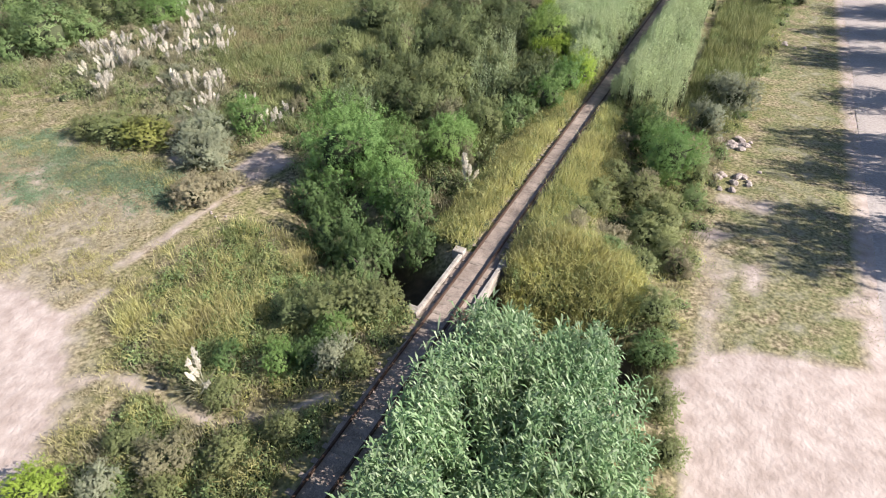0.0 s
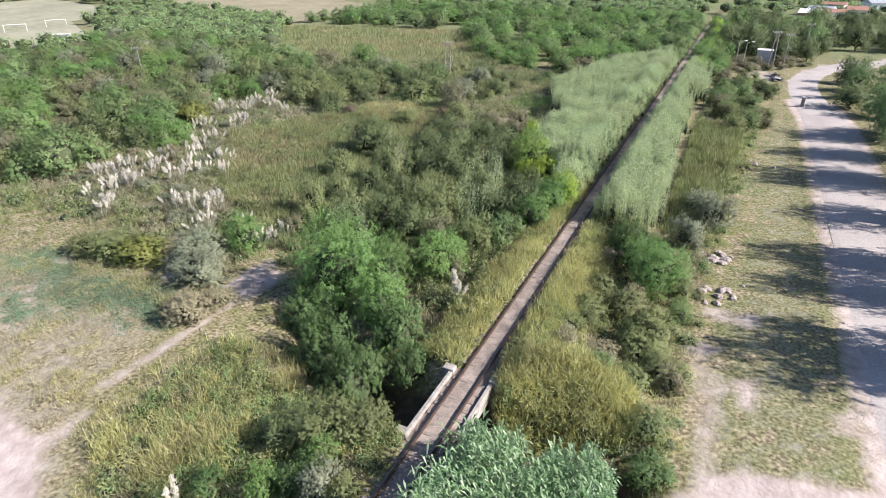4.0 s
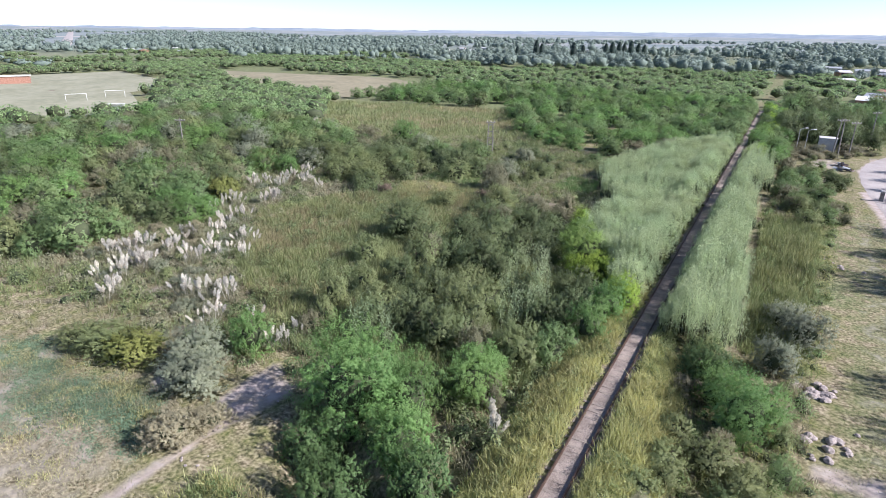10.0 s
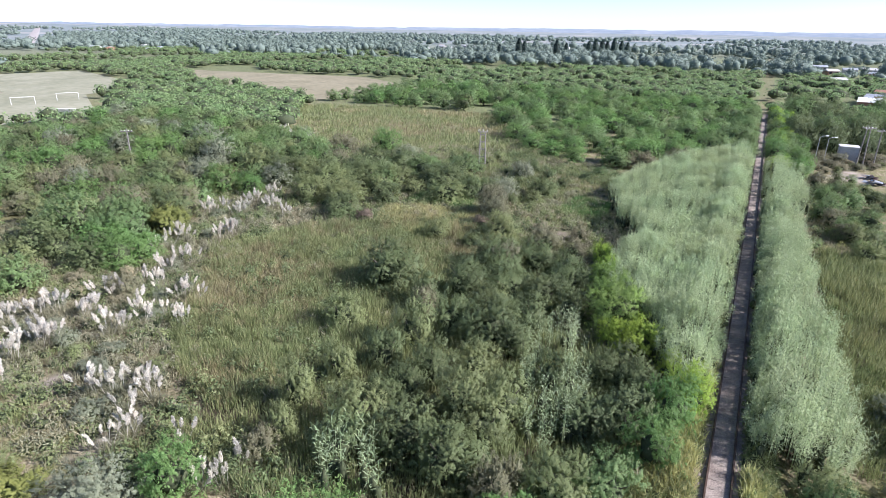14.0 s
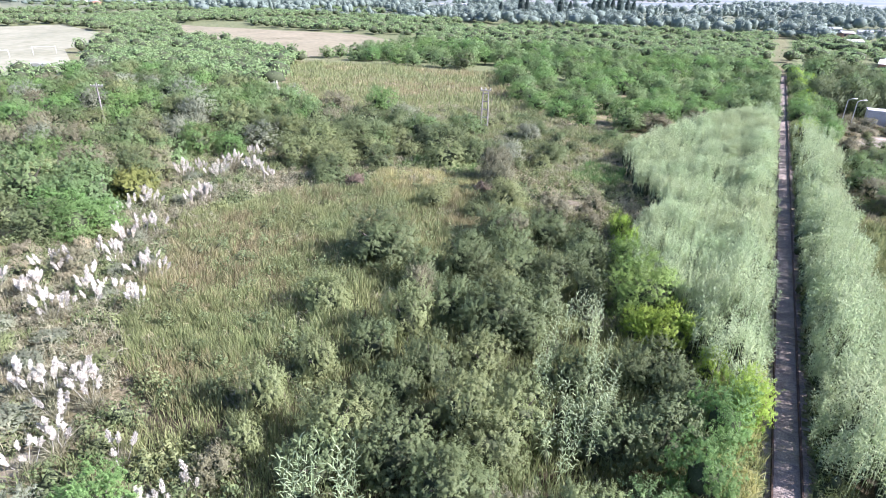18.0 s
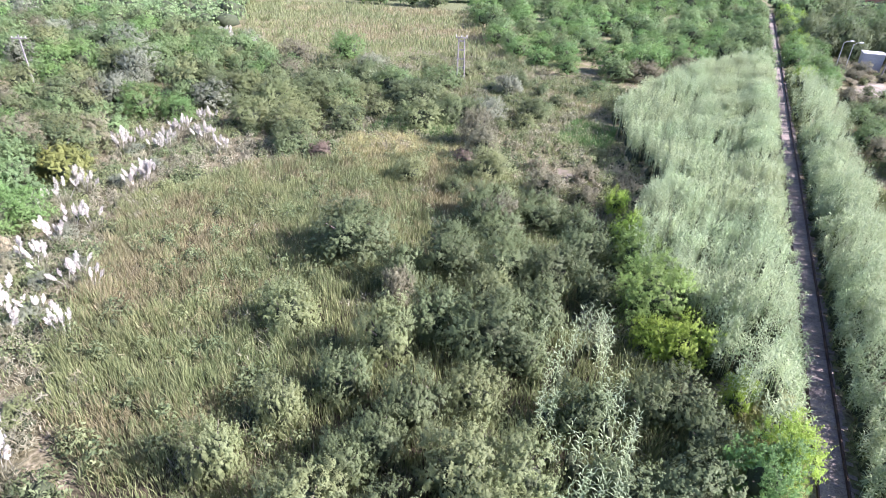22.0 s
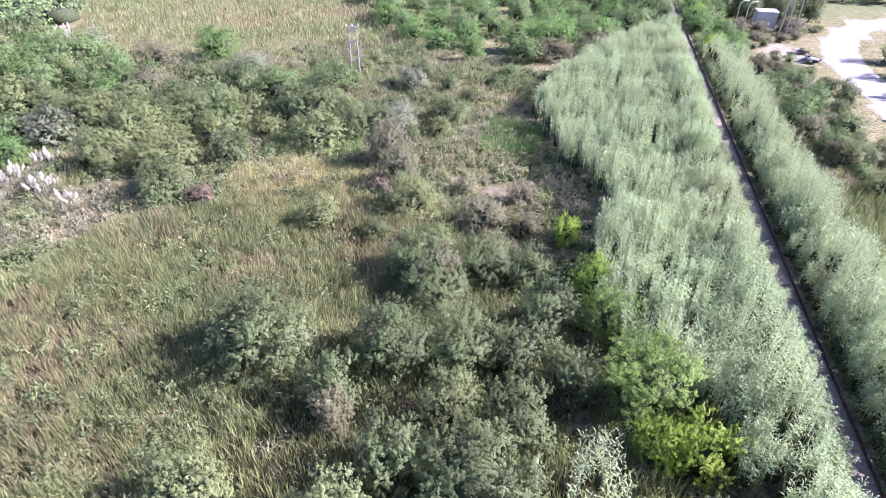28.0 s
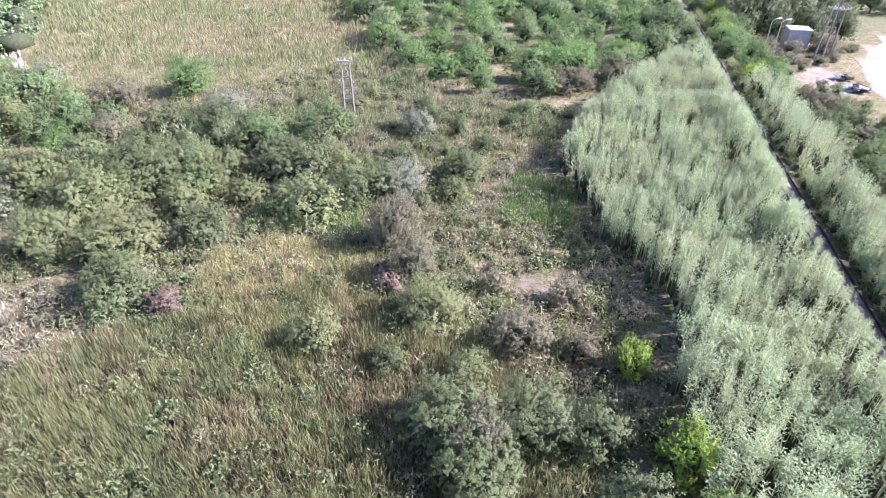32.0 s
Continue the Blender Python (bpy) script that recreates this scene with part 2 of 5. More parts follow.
def ground_material():
    m = bpy.data.materials.new("open_ground")
    m.use_nodes = True
    nt = m.node_tree
    N, L = nt.nodes.new, nt.links.new
    b = nt.nodes["Principled BSDF"]
    b.inputs["Roughness"].default_value, b.inputs["Specular IOR Level"].default_value = 0.95, 0.1
    geo, at = N("ShaderNodeNewGeometry"), N("ShaderNodeAttribute")
    at.attribute_name = "cover"
    sep = N("ShaderNodeSeparateColor")
    L(at.outputs["Color"], sep.inputs[0])

    def nz(scale, detail=5):
        n = N("ShaderNodeTexNoise")
        n.inputs["Scale"].default_value, n.inputs["Detail"].default_value = scale, detail
        L(geo.outputs["Position"], n.inputs["Vector"])
        return n.outputs["Fac"]

    def ramp(src, a, c, d=None):
        r = N("ShaderNodeValToRGB")
        r.color_ramp.elements[0].position, r.color_ramp.elements[1].position = 0.33, 0.67
        r.color_ramp.elements[0].color, r.color_ramp.elements[1].color = (*a, 1), (*c, 1)
        if d:
            r.color_ramp.elements.new(0.5).color = (*d, 1)
        L(src, r.inputs[0])
        return r.outputs[0]

    def mix(fac, a, c):
        x = N("ShaderNodeMix")
        x.data_type = "RGBA"
        L(fac, x.inputs[0]), L(a, x.inputs[6]), L(c, x.inputs[7])
        return x.outputs[2]

    def edge(chan, noise_src, amount=0.9):
        s = N("ShaderNodeMath")
        s.operation = "SUBTRACT"
        L(noise_src, s.inputs[0])
        s.inputs[1].default_value = 0.5
        k = N("ShaderNodeMath")
        k.operation = "MULTIPLY_ADD"
        L(s.outputs[0], k.inputs[0])
        k.inputs[1].default_value = amount
        L(chan, k.inputs[2])
        r = N("ShaderNodeMapRange")
        r.inputs[1].default_value, r.inputs[2].default_value = 0.3, 0.7
        L(k.outputs[0], r.inputs[0])
        return r.outputs[0]

    fine, mid = nz(5.0, 9), nz(0.8, 7)
    dry = ramp(fine, (0.10, 0.078, 0.05), (0.42, 0.355, 0.245), (0.25, 0.205, 0.135))
    olive = ramp(fine, (0.07, 0.085, 0.03), (0.22, 0.21, 0.09), (0.14, 0.145, 0.055))
    base = mix(ramp(mid, (0, 0, 0), (1, 1, 1)), dry, olive)
    green = ramp(fine, (0.07, 0.092, 0.042), (0.27, 0.27, 0.145), (0.155, 0.17, 0.085))
    dirt = ramp(nz(1.3, 12), (0.34, 0.275, 0.243), (0.47, 0.397, 0.362), (0.405, 0.335, 0.302))
    # wet mud, with the shade of gaps between plants darkened into it
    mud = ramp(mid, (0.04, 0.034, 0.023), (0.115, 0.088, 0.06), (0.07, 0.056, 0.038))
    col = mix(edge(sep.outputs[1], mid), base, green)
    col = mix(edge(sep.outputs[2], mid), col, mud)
    col = mix(edge(sep.outputs[0], mid), col, dirt)
    # far fields, with distance haze mixed into their colours; alpha blends them in
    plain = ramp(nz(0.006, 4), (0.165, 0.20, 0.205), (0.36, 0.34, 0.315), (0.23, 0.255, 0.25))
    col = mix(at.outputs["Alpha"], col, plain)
    L(col, b.inputs["Base Color"])
    bp = N("ShaderNodeBump")
    bp.inputs["Distance"].default_value = 0.05
    L(nz(4.0, 8), bp.inputs["Height"])
    L(bp.outputs[0], b.inputs["Normal"])
    return m


# ---- mesh helpers ----
rng = np.random.default_rng(7)


def mesh(name, verts, faces, mat=None, smooth=False, inner=None, outer=0):
    """A mesh from arrays; faces all with the same number of corners."""
    verts, faces = np.asarray(verts, np.float32), np.asarray(faces, np.int32)
    k = faces.shape[1]
    me = bpy.data.meshes.new(name)
    me.vertices.add(len(verts)), me.loops.add(faces.size), me.polygons.add(len(faces))
    me.vertices.foreach_set("co", verts.ravel())
    me.loops.foreach_set("vertex_index", faces.ravel())
    me.polygons.foreach_set("loop_start", np.arange(len(faces), dtype=np.int32) * k)
    me.polygons.foreach_set("loop_total", np.full(len(faces), k, np.int32))
    me.polygons.foreach_set("use_smooth", np.full(len(faces), smooth))
    me.update(calc_edges=True)
    if mat:
        me.materials.append(mat)
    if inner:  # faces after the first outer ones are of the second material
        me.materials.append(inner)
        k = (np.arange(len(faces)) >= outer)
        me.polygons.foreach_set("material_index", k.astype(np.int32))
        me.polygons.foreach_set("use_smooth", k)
    return me


def joined(pieces):
    vs, fs, n = [], [], 0
    for v, f in pieces:
        vs.append(v)
        fs.append(np.asarray(f) + n)
        n += len(v)
    return np.concatenate(vs), np.concatenate(fs)


def part(name, me, parent, label=""):
    ob = new(name, me)
    ob.parent = parent
    return tagged(ob, label)


def thing(name, m, label, category, group="", kind=""):
    ob = new(name)
    ob.empty_display_size = 0.2
    ob.matrix_world = m
    return tagged(ob, label, category, group, kind)


def unit(v):
    return v / np.maximum(np.linalg.norm(v, axis=-1, keepdims=True), 1e-9)


def leaves(P, N, length, width, droop=0.0, r=rng):
    """Pointed three-cornered leaves at P that face along N."""
    n = len(P)
    N = unit(N)
    a = unit(np.cross(N, unit(r.normal(size=(n, 3)))))
    a[:, 2] -= droop
    a = unit(a)
    b = unit(np.cross(N, a))
    l, w = (np.asarray(length) * r.uniform(0.6, 1.3, n))[:, None], (np.asarray(width) * r.uniform(0.7, 1.3, n))[:, None]
    v = np.stack([P - a * l * 0.4 - b * w * 0.6, P - a * l * 0.3 + b * w * 0.6, P + a * l * 0.7], 1).reshape(-1, 3)
    return v, np.arange(3 * n).reshape(n, 3)


def blades(P, h, w, lean=0.25, r=rng, wind=(0, 0)):
    """Bent tapering blades that rise from P: three triangles each."""
    n = len(P)
    az = r.uniform(0, 2 * np.pi, n)
    d = np.stack([np.cos(az), np.sin(az), np.zeros(n)], 1)
    s = np.stack([-np.sin(az), np.cos(az), np.zeros(n)], 1)
    az2 = r.uniform(0, 2 * np.pi, n)
    s = np.stack([np.cos(az2), np.sin(az2), np.zeros(n)], 1)
    k = (r.uniform(0, 1, n) * lean)[:, None]
    h, w = np.broadcast_to(h, n)[:, None], np.broadcast_to(w, n)[:, None]
    up = np.array([[0, 0, 1.0]])
    m = P + up * h * 0.5 + d * h * k * 0.35
    tip = P + up * h * (1 - 0.3 * k) + d * h * k + np.array([[wind[0], wind[1], 0]]) * h
    v = np.stack([P, m - s * w * 0.5, m + s * w * 0.5, tip], 1).reshape(-1, 3)
    f = (np.array([[0, 2, 1], [1, 2, 3]])[None] + 4 * np.arange(n)[:, None, None]).reshape(-1, 3)
    return v, f


def tube(pts, radii, sides=6):
    pts = np.asarray(pts, float)
    v, f = [], []
    for i, (p, rd) in enumerate(zip(pts, radii)):
        t = unit((pts[min(i + 1, len(pts) - 1)] - pts[max(i - 1, 0)])[None])[0]
        a = np.cross(t, [0.3, 0.9, 0.1] if abs(t[2]) > 0.5 else [0, 0, 1.0])
        a = a / np.linalg.norm(a)
        b = np.cross(t, a)
        for k in range(sides):
            q = 2 * math.pi * k / sides
            v.append(p + rd * (a * math.cos(q) + b * math.sin(q)))
    for i in range(len(pts) - 1):
        for k in range(sides):
            f.append([i * sides + k, i * sides + (k + 1) % sides, (i + 1) * sides + (k + 1) % sides, (i + 1) * sides + k])
    e = (len(pts) - 1) * sides
    for k in range(1, sides - 1, 2):
        f.append([e, e + k, e + k + 1, e + min(k + 2, sides - 1)])
    return np.array(v), np.array(f)


def box(x0, x1, y0, y1, z0, z1, bevel=0.0):
    """A block with chamfered top edges."""
    b = bevel
    v = [(x0, y0, z0), (x1, y0, z0), (x1, y1, z0), (x0, y1, z0),
         (x0, y0, z1 - b), (x1, y0, z1 - b), (x1, y1, z1 - b), (x0, y1, z1 - b),
         (x0 + b, y0 + b, z1), (x1 - b, y0 + b, z1), (x1 - b, y1 - b, z1), (x0 + b, y1 - b, z1)]
    f = [(3, 2, 1, 0), (8, 9, 10, 11)]
    for lo, hi in ((0, 4), (4, 8)):
        for k in range(4):
            f.append((lo + k, lo + (k + 1) % 4, hi + (k + 1) % 4, hi + k))
    return np.array(v, float), np.array(f)


ICO = bmesh.new()
bmesh.ops.create_icosphere(ICO, subdivisions=2, radius=1)
ICO_V = np.array([v.co[:] for v in ICO.verts])
ICO_F = np.array([[v.index for v in f.verts] + [f.verts[2].index] for f in ICO.faces])[:, :3]
ICO.free()


b0 = bmesh.new()
bmesh.ops.create_icosphere(b0, subdivisions=1, radius=1)
ICO12_V = np.array([v.co[:] for v in b0.verts])
ICO12_F = np.array([[v.index for v in f.verts] for f in b0.faces])
b0.free()


def lump(c, r3, r=rng, rough=0.18):
    """A rough stone or clod, or the solid filler core of a crown."""
    v = ICO_V * (1 + rough * r.normal(size=(len(ICO_V), 1)).clip(-1.5, 1.5)) * np.asarray(r3) + np.asarray(c)
    return v, ICO_F


# ---- the lie of the land ----
def hash2(i, j):
    return (np.sin(i * 127.1 + j * 311.7) * 43758.5453) % 1.0


def vnoise(x, y):
    i, j = np.floor(x), np.floor(y)
    u, v = x - i, y - j
    u, v = u * u * (3 - 2 * u), v * v * (3 - 2 * v)
    return (hash2(i, j) * (1 - u) + hash2(i + 1, j) * u) * (1 - v) + (hash2(i, j + 1) * (1 - u) + hash2(i + 1, j + 1) * u) * v


def ss(a, b, x):
    t = np.clip((x - a) / (b - a), 0, 1)
    return t * t * (3 - 2 * t)


def inside(poly, x, y):
    """Signed distance to a polygon, positive inside."""
    x, y = np.asarray(x, float), np.asarray(y, float)
    d, c = np.full(x.shape, 1e9), np.zeros(x.shape, bool)
    for (ax, ay), (bx, by) in zip(poly, poly[1:] + poly[:1]):
        ex, ey = bx - ax, by - ay
        t = np.clip(((x - ax) * ex + (y - ay) * ey) / (ex * ex + ey * ey), 0, 1)
        d = np.minimum(d, np.hypot(x - ax - t * ex, y - ay - t * ey))
        if ay != by:
            c ^= ((ay > y) != (by > y)) & (x < ex * (y - ay) / (by - ay) + ax)
    return np.where(c, d, -d)


def along(line, x, y):
    """Distance to an open line."""
    x, y = np.asarray(x, float), np.asarray(y, float)
    d = np.full(x.shape, 1e9)
    for (ax, ay), (bx, by) in zip(line, line[1:]):
        ex, ey = bx - ax, by - ay
        t = np.clip(((x - ax) * ex + (y - ay) * ey) / (ex * ex + ey * ey), 0, 1)
        d = np.minimum(d, np.hypot(x - ax - t * ex, y - ay - t * ey))
    return d


CREEK = [(7.5, -2.4), (4, -2.7), (-2, -2.7), (-8, -1.0), (-13, 3)]
ROADLINE = [(21.6, -60), (21.5, 0), (21.5, 40), (21.4, 68), (20.3, 80), (19.8, 90), (20.2, 100), (22, 109), (25, 117), (30, 125), (38, 131.5), (50, 137), (70, 142), (120, 146)]


def gz(x, y):
    """Height of the ground."""
    x, y = np.asarray(x, float), np.asarray(y, float)
    far = ss(90, 200, np.hypot(x + 15, y - 30))
    z = -1.3 + 0.30 * (vnoise(x * 0.13, y * 0.13) - 0.5) + 0.12 * (vnoise(x * 0.6 + 9, y * 0.6) - 0.5) * (1 - far)
    bank = (1 - ss(1.5, 5.0, np.abs(x))) * (1 - ss(160, 190, y))
    z = z - 0.8 * ss(16, 44, y) * ss(8, 16, -x) * (1 - ss(120, 260, np.hypot(x, y)))
    z = z * (1 - bank) - 0.12 * bank
    mound = np.exp(-(((x - 4.8) / 3.2) ** 2 + ((y - 2.0) / 2.6) ** 2) * 1.3)
    z = z + 1.9 * mound * ss(1.2, 2.5, x)
    cd = along(CREEK, x, y)
    z = z - (1 - ss(0.8, 2.6, cd)) * 1.6 * ss(-30, -20, x)
    z = z - 0.8 * ss(70, 118, y) * ss(4, 9, x) * (1 - ss(150, 400, np.hypot(x, y)))
    flat = 1 - ss(2.6, 4.0, along(ROADLINE, x, y))
    z = z * (1 - flat) - (1.32 + 0.8 * ss(70, 118, y) * (1 - ss(150, 400, np.hypot(x, y)))) * flat
    d = np.hypot(x, y)
    return z + ss(900, 4200, d) * (swell(np.arctan2(x, y)) + 8 * vnoise(x * 0.0011 + 3, y * 0.0011))


def swell(a):
    """How far the plain rises or falls towards the horizon, by compass direction: higher in the north-west."""
    return np.interp(a, [-1.3, -0.7, -0.25, 0.2], [20, 12, 2, -3])


def on_ground(P):
    P = np.asarray(P, float)
    return np.column_stack([P, gz(P[:, 0], P[:, 1])])


DIRT_W = [(-60, -60), (-11, -40), (-10.5, -19), (-12, -16.5), (-14, -14.5), (-17, -12), (-22, -11.5), (-34, -12.5), (-60, -20)]
FIELD_W = [(-70, -20), (-8, -40), (-9, -14), (-16, -8), (-17.5, -1), (-29, 2), (-43, -0.5), (-70, -6)]
DIRT_E = [(9.8, -2.6), (12.5, 0.5), (19, 2), (26, 2), (40, -10), (40, -50), (11.5, -50), (11.3, -7)]
VERGE = [(9.5, -3), (12, -2), (19, 1), (19, 70), (13.5, 70), (11.5, 32), (10.6, 18), (10, 8)]
PATHS = [[(-16.1, -16.3), (-17, -12), (-18, -7), (-18.2, -3.5), (-17.8, -0.5), (-18, 1.8), (-18.8, 4.5)], [(-13.4, -15), (-11.8, -13.8), (-9.3, -13.2), (-6.4, -13.6), (-4.2, -12.4), (-1.5, -10.6)]]
BANK = [(-20.4, 2.6), (-20.0, 7.2), (-16.6, 5.2), (-17.2, 1.2), (-18.6, 0.6)]
RIM = [(1.3, 3.4), (2.2, 4.7), (3.6, 5.3), (5.6, 5.0), (7.2, 3.9), (8.2, 2.6)]
SHRUBS = [(-12, 8), (-6, 13), (-4, 20), (-6, 25), (-11, 33), (-13, 37), (-17, 42), (-21, 39), (-28, 32), (-27, 24), (-21, 17), (-19, 10)]
REEDS = [(-47, 31), (-44, 43), (-33, 51), (-24, 52), (-18, 46), (-22, 40), (-29, 33), (-30, 27), (-24, 18.5), (-25.5, 12.6), (-31, 14), (-36, 18), (-40, 23)]
PAMPAS = [(-48, 7), (-39, 7), (-31, 8.5), (-28, 11), (-32, 14), (-37, 18), (-41, 23), (-47, 30), (-50, 44), (-56, 48), (-58, 40), (-52, 26), (-50, 14)]
CANE_W = [(-1.0, 26.5), (-1.0, 29), (-0.95, 60), (-1.1, 101), (-5, 102), (-15.5, 84), (-17.3, 71), (-13.5, 60), (-9.5, 53), (-10.5, 46), (-9.5, 37), (-5, 32), (-4.2, 28.5), (-2.6, 25.4)]
CANE_E = [(1.0, 21.5), (0.95, 38), (0.95, 69), (4.4, 66), (4.8, 56), (4.8, 46), (5.4, 34), (5.8, 23), (4.6, 21)]
CANE_E2 = [(1.0, 70), (1.0, 93), (5.4, 92), (5.8, 74)]
CANE_S = [(2.3, -5.6), (4, -4.2), (7.4, -4.4), (9, -7), (10.3, -11), (10.6, -30), (1.9, -30), (2.0, -14), (2.1, -9)]
MARSH = [(-46, 58), (-25, 56), (-17, 60), (-19, 72), (-18, 84), (-30, 90), (-46, 106), (-64, 140), (-100, 132), (-118, 124), (-93, 96), (-92, 84), (-70, 72)]
LOWLAND = [(-64, 4), (-38, 5), (-20, 6), (-3.6, 2), (-3.2, 30), (-10, 37), (-11, 50), (-14, 60), (-18.5, 71), (-17, 86), (-22, 89), (-44, 100), (-62, 80), (-66, 40)]
PITCH = [(-300, 90), (-290, 165), (-207, 138), (-190, 106), (-146, 82), (-150, 58), (-230, 20)]


def build_ground():
    def sheet(xs, ys):
        X, Y = np.meshgrid(xs, ys)
        return X, Y
    xs = np.concatenate([np.linspace(-4600, -420, 26)[:-1], np.linspace(-420, -75, 40)[:-1], np.linspace(-75, 45, 140)[:-1], np.linspace(45, 420, 40)[:-1], np.linspace(420, 4600, 26)])
    ys = np.concatenate([np.linspace(-900, -42, 16)[:-1], np.linspace(-42, 112, 180)[:-1], np.linspace(112, 460, 50)[:-1], np.linspace(460, 4700, 34)])
    X, Y = sheet(xs, ys)
    Z = gz(X, Y)
    bridge = (np.abs(X) < 1.6) & (Y > -5.2) & (Y < -0.3)
    Z = np.where(bridge, np.minimum(Z, -1.9), Z)
    V = np.stack([X, Y, Z], -1).reshape(-1, 3)
    nx, ny = len(xs), len(ys)
    i = (np.arange(ny - 1)[:, None] * nx + np.arange(nx - 1)).ravel()
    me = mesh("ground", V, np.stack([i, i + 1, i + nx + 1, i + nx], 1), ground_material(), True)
    x, y = V[:, 0], V[:, 1]
    dirt = ss(-1.2, 1.5, inside(DIRT_W, x, y)) * 0.95
    dirt = np.maximum(dirt, ss(-0.8, 1.2, inside(DIRT_E, x, y)))
    for p in PATHS:
        dirt = np.maximum(dirt, 0.60 * (1 - ss(0.1, 0.6, along(p, x, y))))
    for cx, cy, rr in ((13.0, 6.2, 1.1), (12.8, 13.4, 1.0), (11.0, 13.4, 0.9), (17.5, 5.6, 0.8), (10.8, 9.5, 0.8)):
        dirt = np.maximum(dirt, 0.68 * (1 - ss(rr * 0.4, rr * 1.3, np.hypot(x - cx, (y - cy) * 0.7))))
    dirt = np.maximum(dirt, 0.62 * (1 - ss(0.15, 0.6, along(RIM, x, y))))
    dirt = np.maximum(dirt, 0.66 * ss(-0.5, 0.5, inside(BANK, x, y)))
    rd = along(ROADLINE, x, y)
    dirt = np.maximum(dirt, 0.9 * np.where(y > 82, 1 - ss(1.9, 2.8, rd), 1 - ss(2.6, 4.4, rd)))
    dirt = np.maximum(dirt, 0.5 * (1 - ss(2, 5, np.hypot(x - 13.5, (y - 104) * 0.5))))
    dirt = np.maximum(dirt, 0.42 * ss(0, 4, inside(FIELD_W, x, y)))
    dirt = np.maximum(dirt, 0.31 * ss(0, 3, inside(VERGE, x, y)))
    dirt = np.maximum(dirt, 0.55 * (1 - ss(0.2, 1.6, along([(10.3, 9.5), (11.0, 5), (11.5, 0), (11.4, -4)], x, y))))
    dirt = np.maximum(dirt, 0.52 * ss(0, 10, inside(PITCH, x, y)))
    for cx, cy, rr in ((-33, 12.6, 2.4), (-29, 7.2, 1.8), (-36.5, 9.5, 2.0), (-24.5, 1.6, 1.6), (-34, 0.2, 2.0)):
        dirt = np.maximum(dirt, 0.5 * (1 - ss(rr * 0.3, rr * 1.3, np.hypot(x - cx, y - cy))))
    dirt = np.maximum(dirt, 0.3 * (1 - ss(1.0, 3, np.hypot((x + 17.3) * 0.8, y - 54.5))))
    green = 0.44 * ss(-1, 2, inside(VERGE, x, y)) + 0.5 * ss(80, 130, np.hypot(x + 15, y - 30)) * (vnoise(x * 0.02, y * 0.02) > 0.35)
    for cx, cy, rr in ((-29, -3, 4), (-25, -0.5, 3), (-35, -1, 4), (-38, -4, 4), (-18, 58, 4), (9, 40, 7), (9, 55, 6)):
        green = np.maximum(green, 0.62 * (1 - ss(rr * 0.4, rr * 1.3, np.hypot(x - cx, y - cy))))
    # muddy ground; under shrubs, reeds and cane it also carries painted shade
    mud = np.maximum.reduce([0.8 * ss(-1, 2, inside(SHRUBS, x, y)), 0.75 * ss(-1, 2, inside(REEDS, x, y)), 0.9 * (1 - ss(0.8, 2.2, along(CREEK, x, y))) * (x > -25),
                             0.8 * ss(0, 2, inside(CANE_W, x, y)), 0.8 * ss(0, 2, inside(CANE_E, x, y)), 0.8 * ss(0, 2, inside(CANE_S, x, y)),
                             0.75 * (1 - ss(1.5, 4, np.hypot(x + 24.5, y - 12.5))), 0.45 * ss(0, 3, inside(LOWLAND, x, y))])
    col = np.ones((len(V), 4), np.float32)
    # alpha grows with distance and brings in the haze-tinted field colours
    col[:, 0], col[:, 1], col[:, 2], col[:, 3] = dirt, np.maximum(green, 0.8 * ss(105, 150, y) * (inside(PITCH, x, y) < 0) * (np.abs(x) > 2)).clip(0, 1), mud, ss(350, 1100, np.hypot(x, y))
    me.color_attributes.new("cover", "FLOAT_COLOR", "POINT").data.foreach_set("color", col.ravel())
    tagged(new("ground", me), "open ground of dry grass, bare soil and mud", "ground", kind="structure")


build_ground()


def field(name, poly, lift, mat, label, n=60):
    """A level field cut to a polygon's outline."""
    P = np.array(poly, float)
    m = P.mean(0)
    ring = np.concatenate([np.linspace(a, b, 8, endpoint=False) for a, b in zip(P, np.roll(P, -1, 0))])
    rows = [m + (ring - m) * k for k in np.linspace(0.02, 1, 8)]
    V = np.concatenate(rows)
    V = np.column_stack([V, gz(V[:, 0], V[:, 1]) + lift])
    q = len(ring)
    F = [(a * q + k, a * q + (k + 1) % q, (a + 1) * q + (k + 1) % q, (a + 1) * q + k) for a in range(7) for k in range(q)]
    tagged(new(name, mesh(name, V, np.array(F)[:, ::-1], mat, True)), label, "field", kind="structure")


PITCHGRASS = material("pale_mown_grass", [(0.215, 0.212, 0.138), (0.275, 0.265, 0.18), (0.33, 0.312, 0.225)], 0.05, 0.95, fine=9)
PASTURE = material("dry_pasture", [(0.19, 0.168, 0.102), (0.25, 0.218, 0.14), (0.315, 0.272, 0.18)], 0.06, 0.95, fine=9)
field("pitch", PITCH, 0.12, PITCHGRASS, "pale mown football pitch")
field("pasture", [(-200, 162), (-158, 150), (-122, 136), (-116, 186), (-159, 214), (-262, 198)], 0.12, PASTURE, "dry brown pasture beyond the marsh")


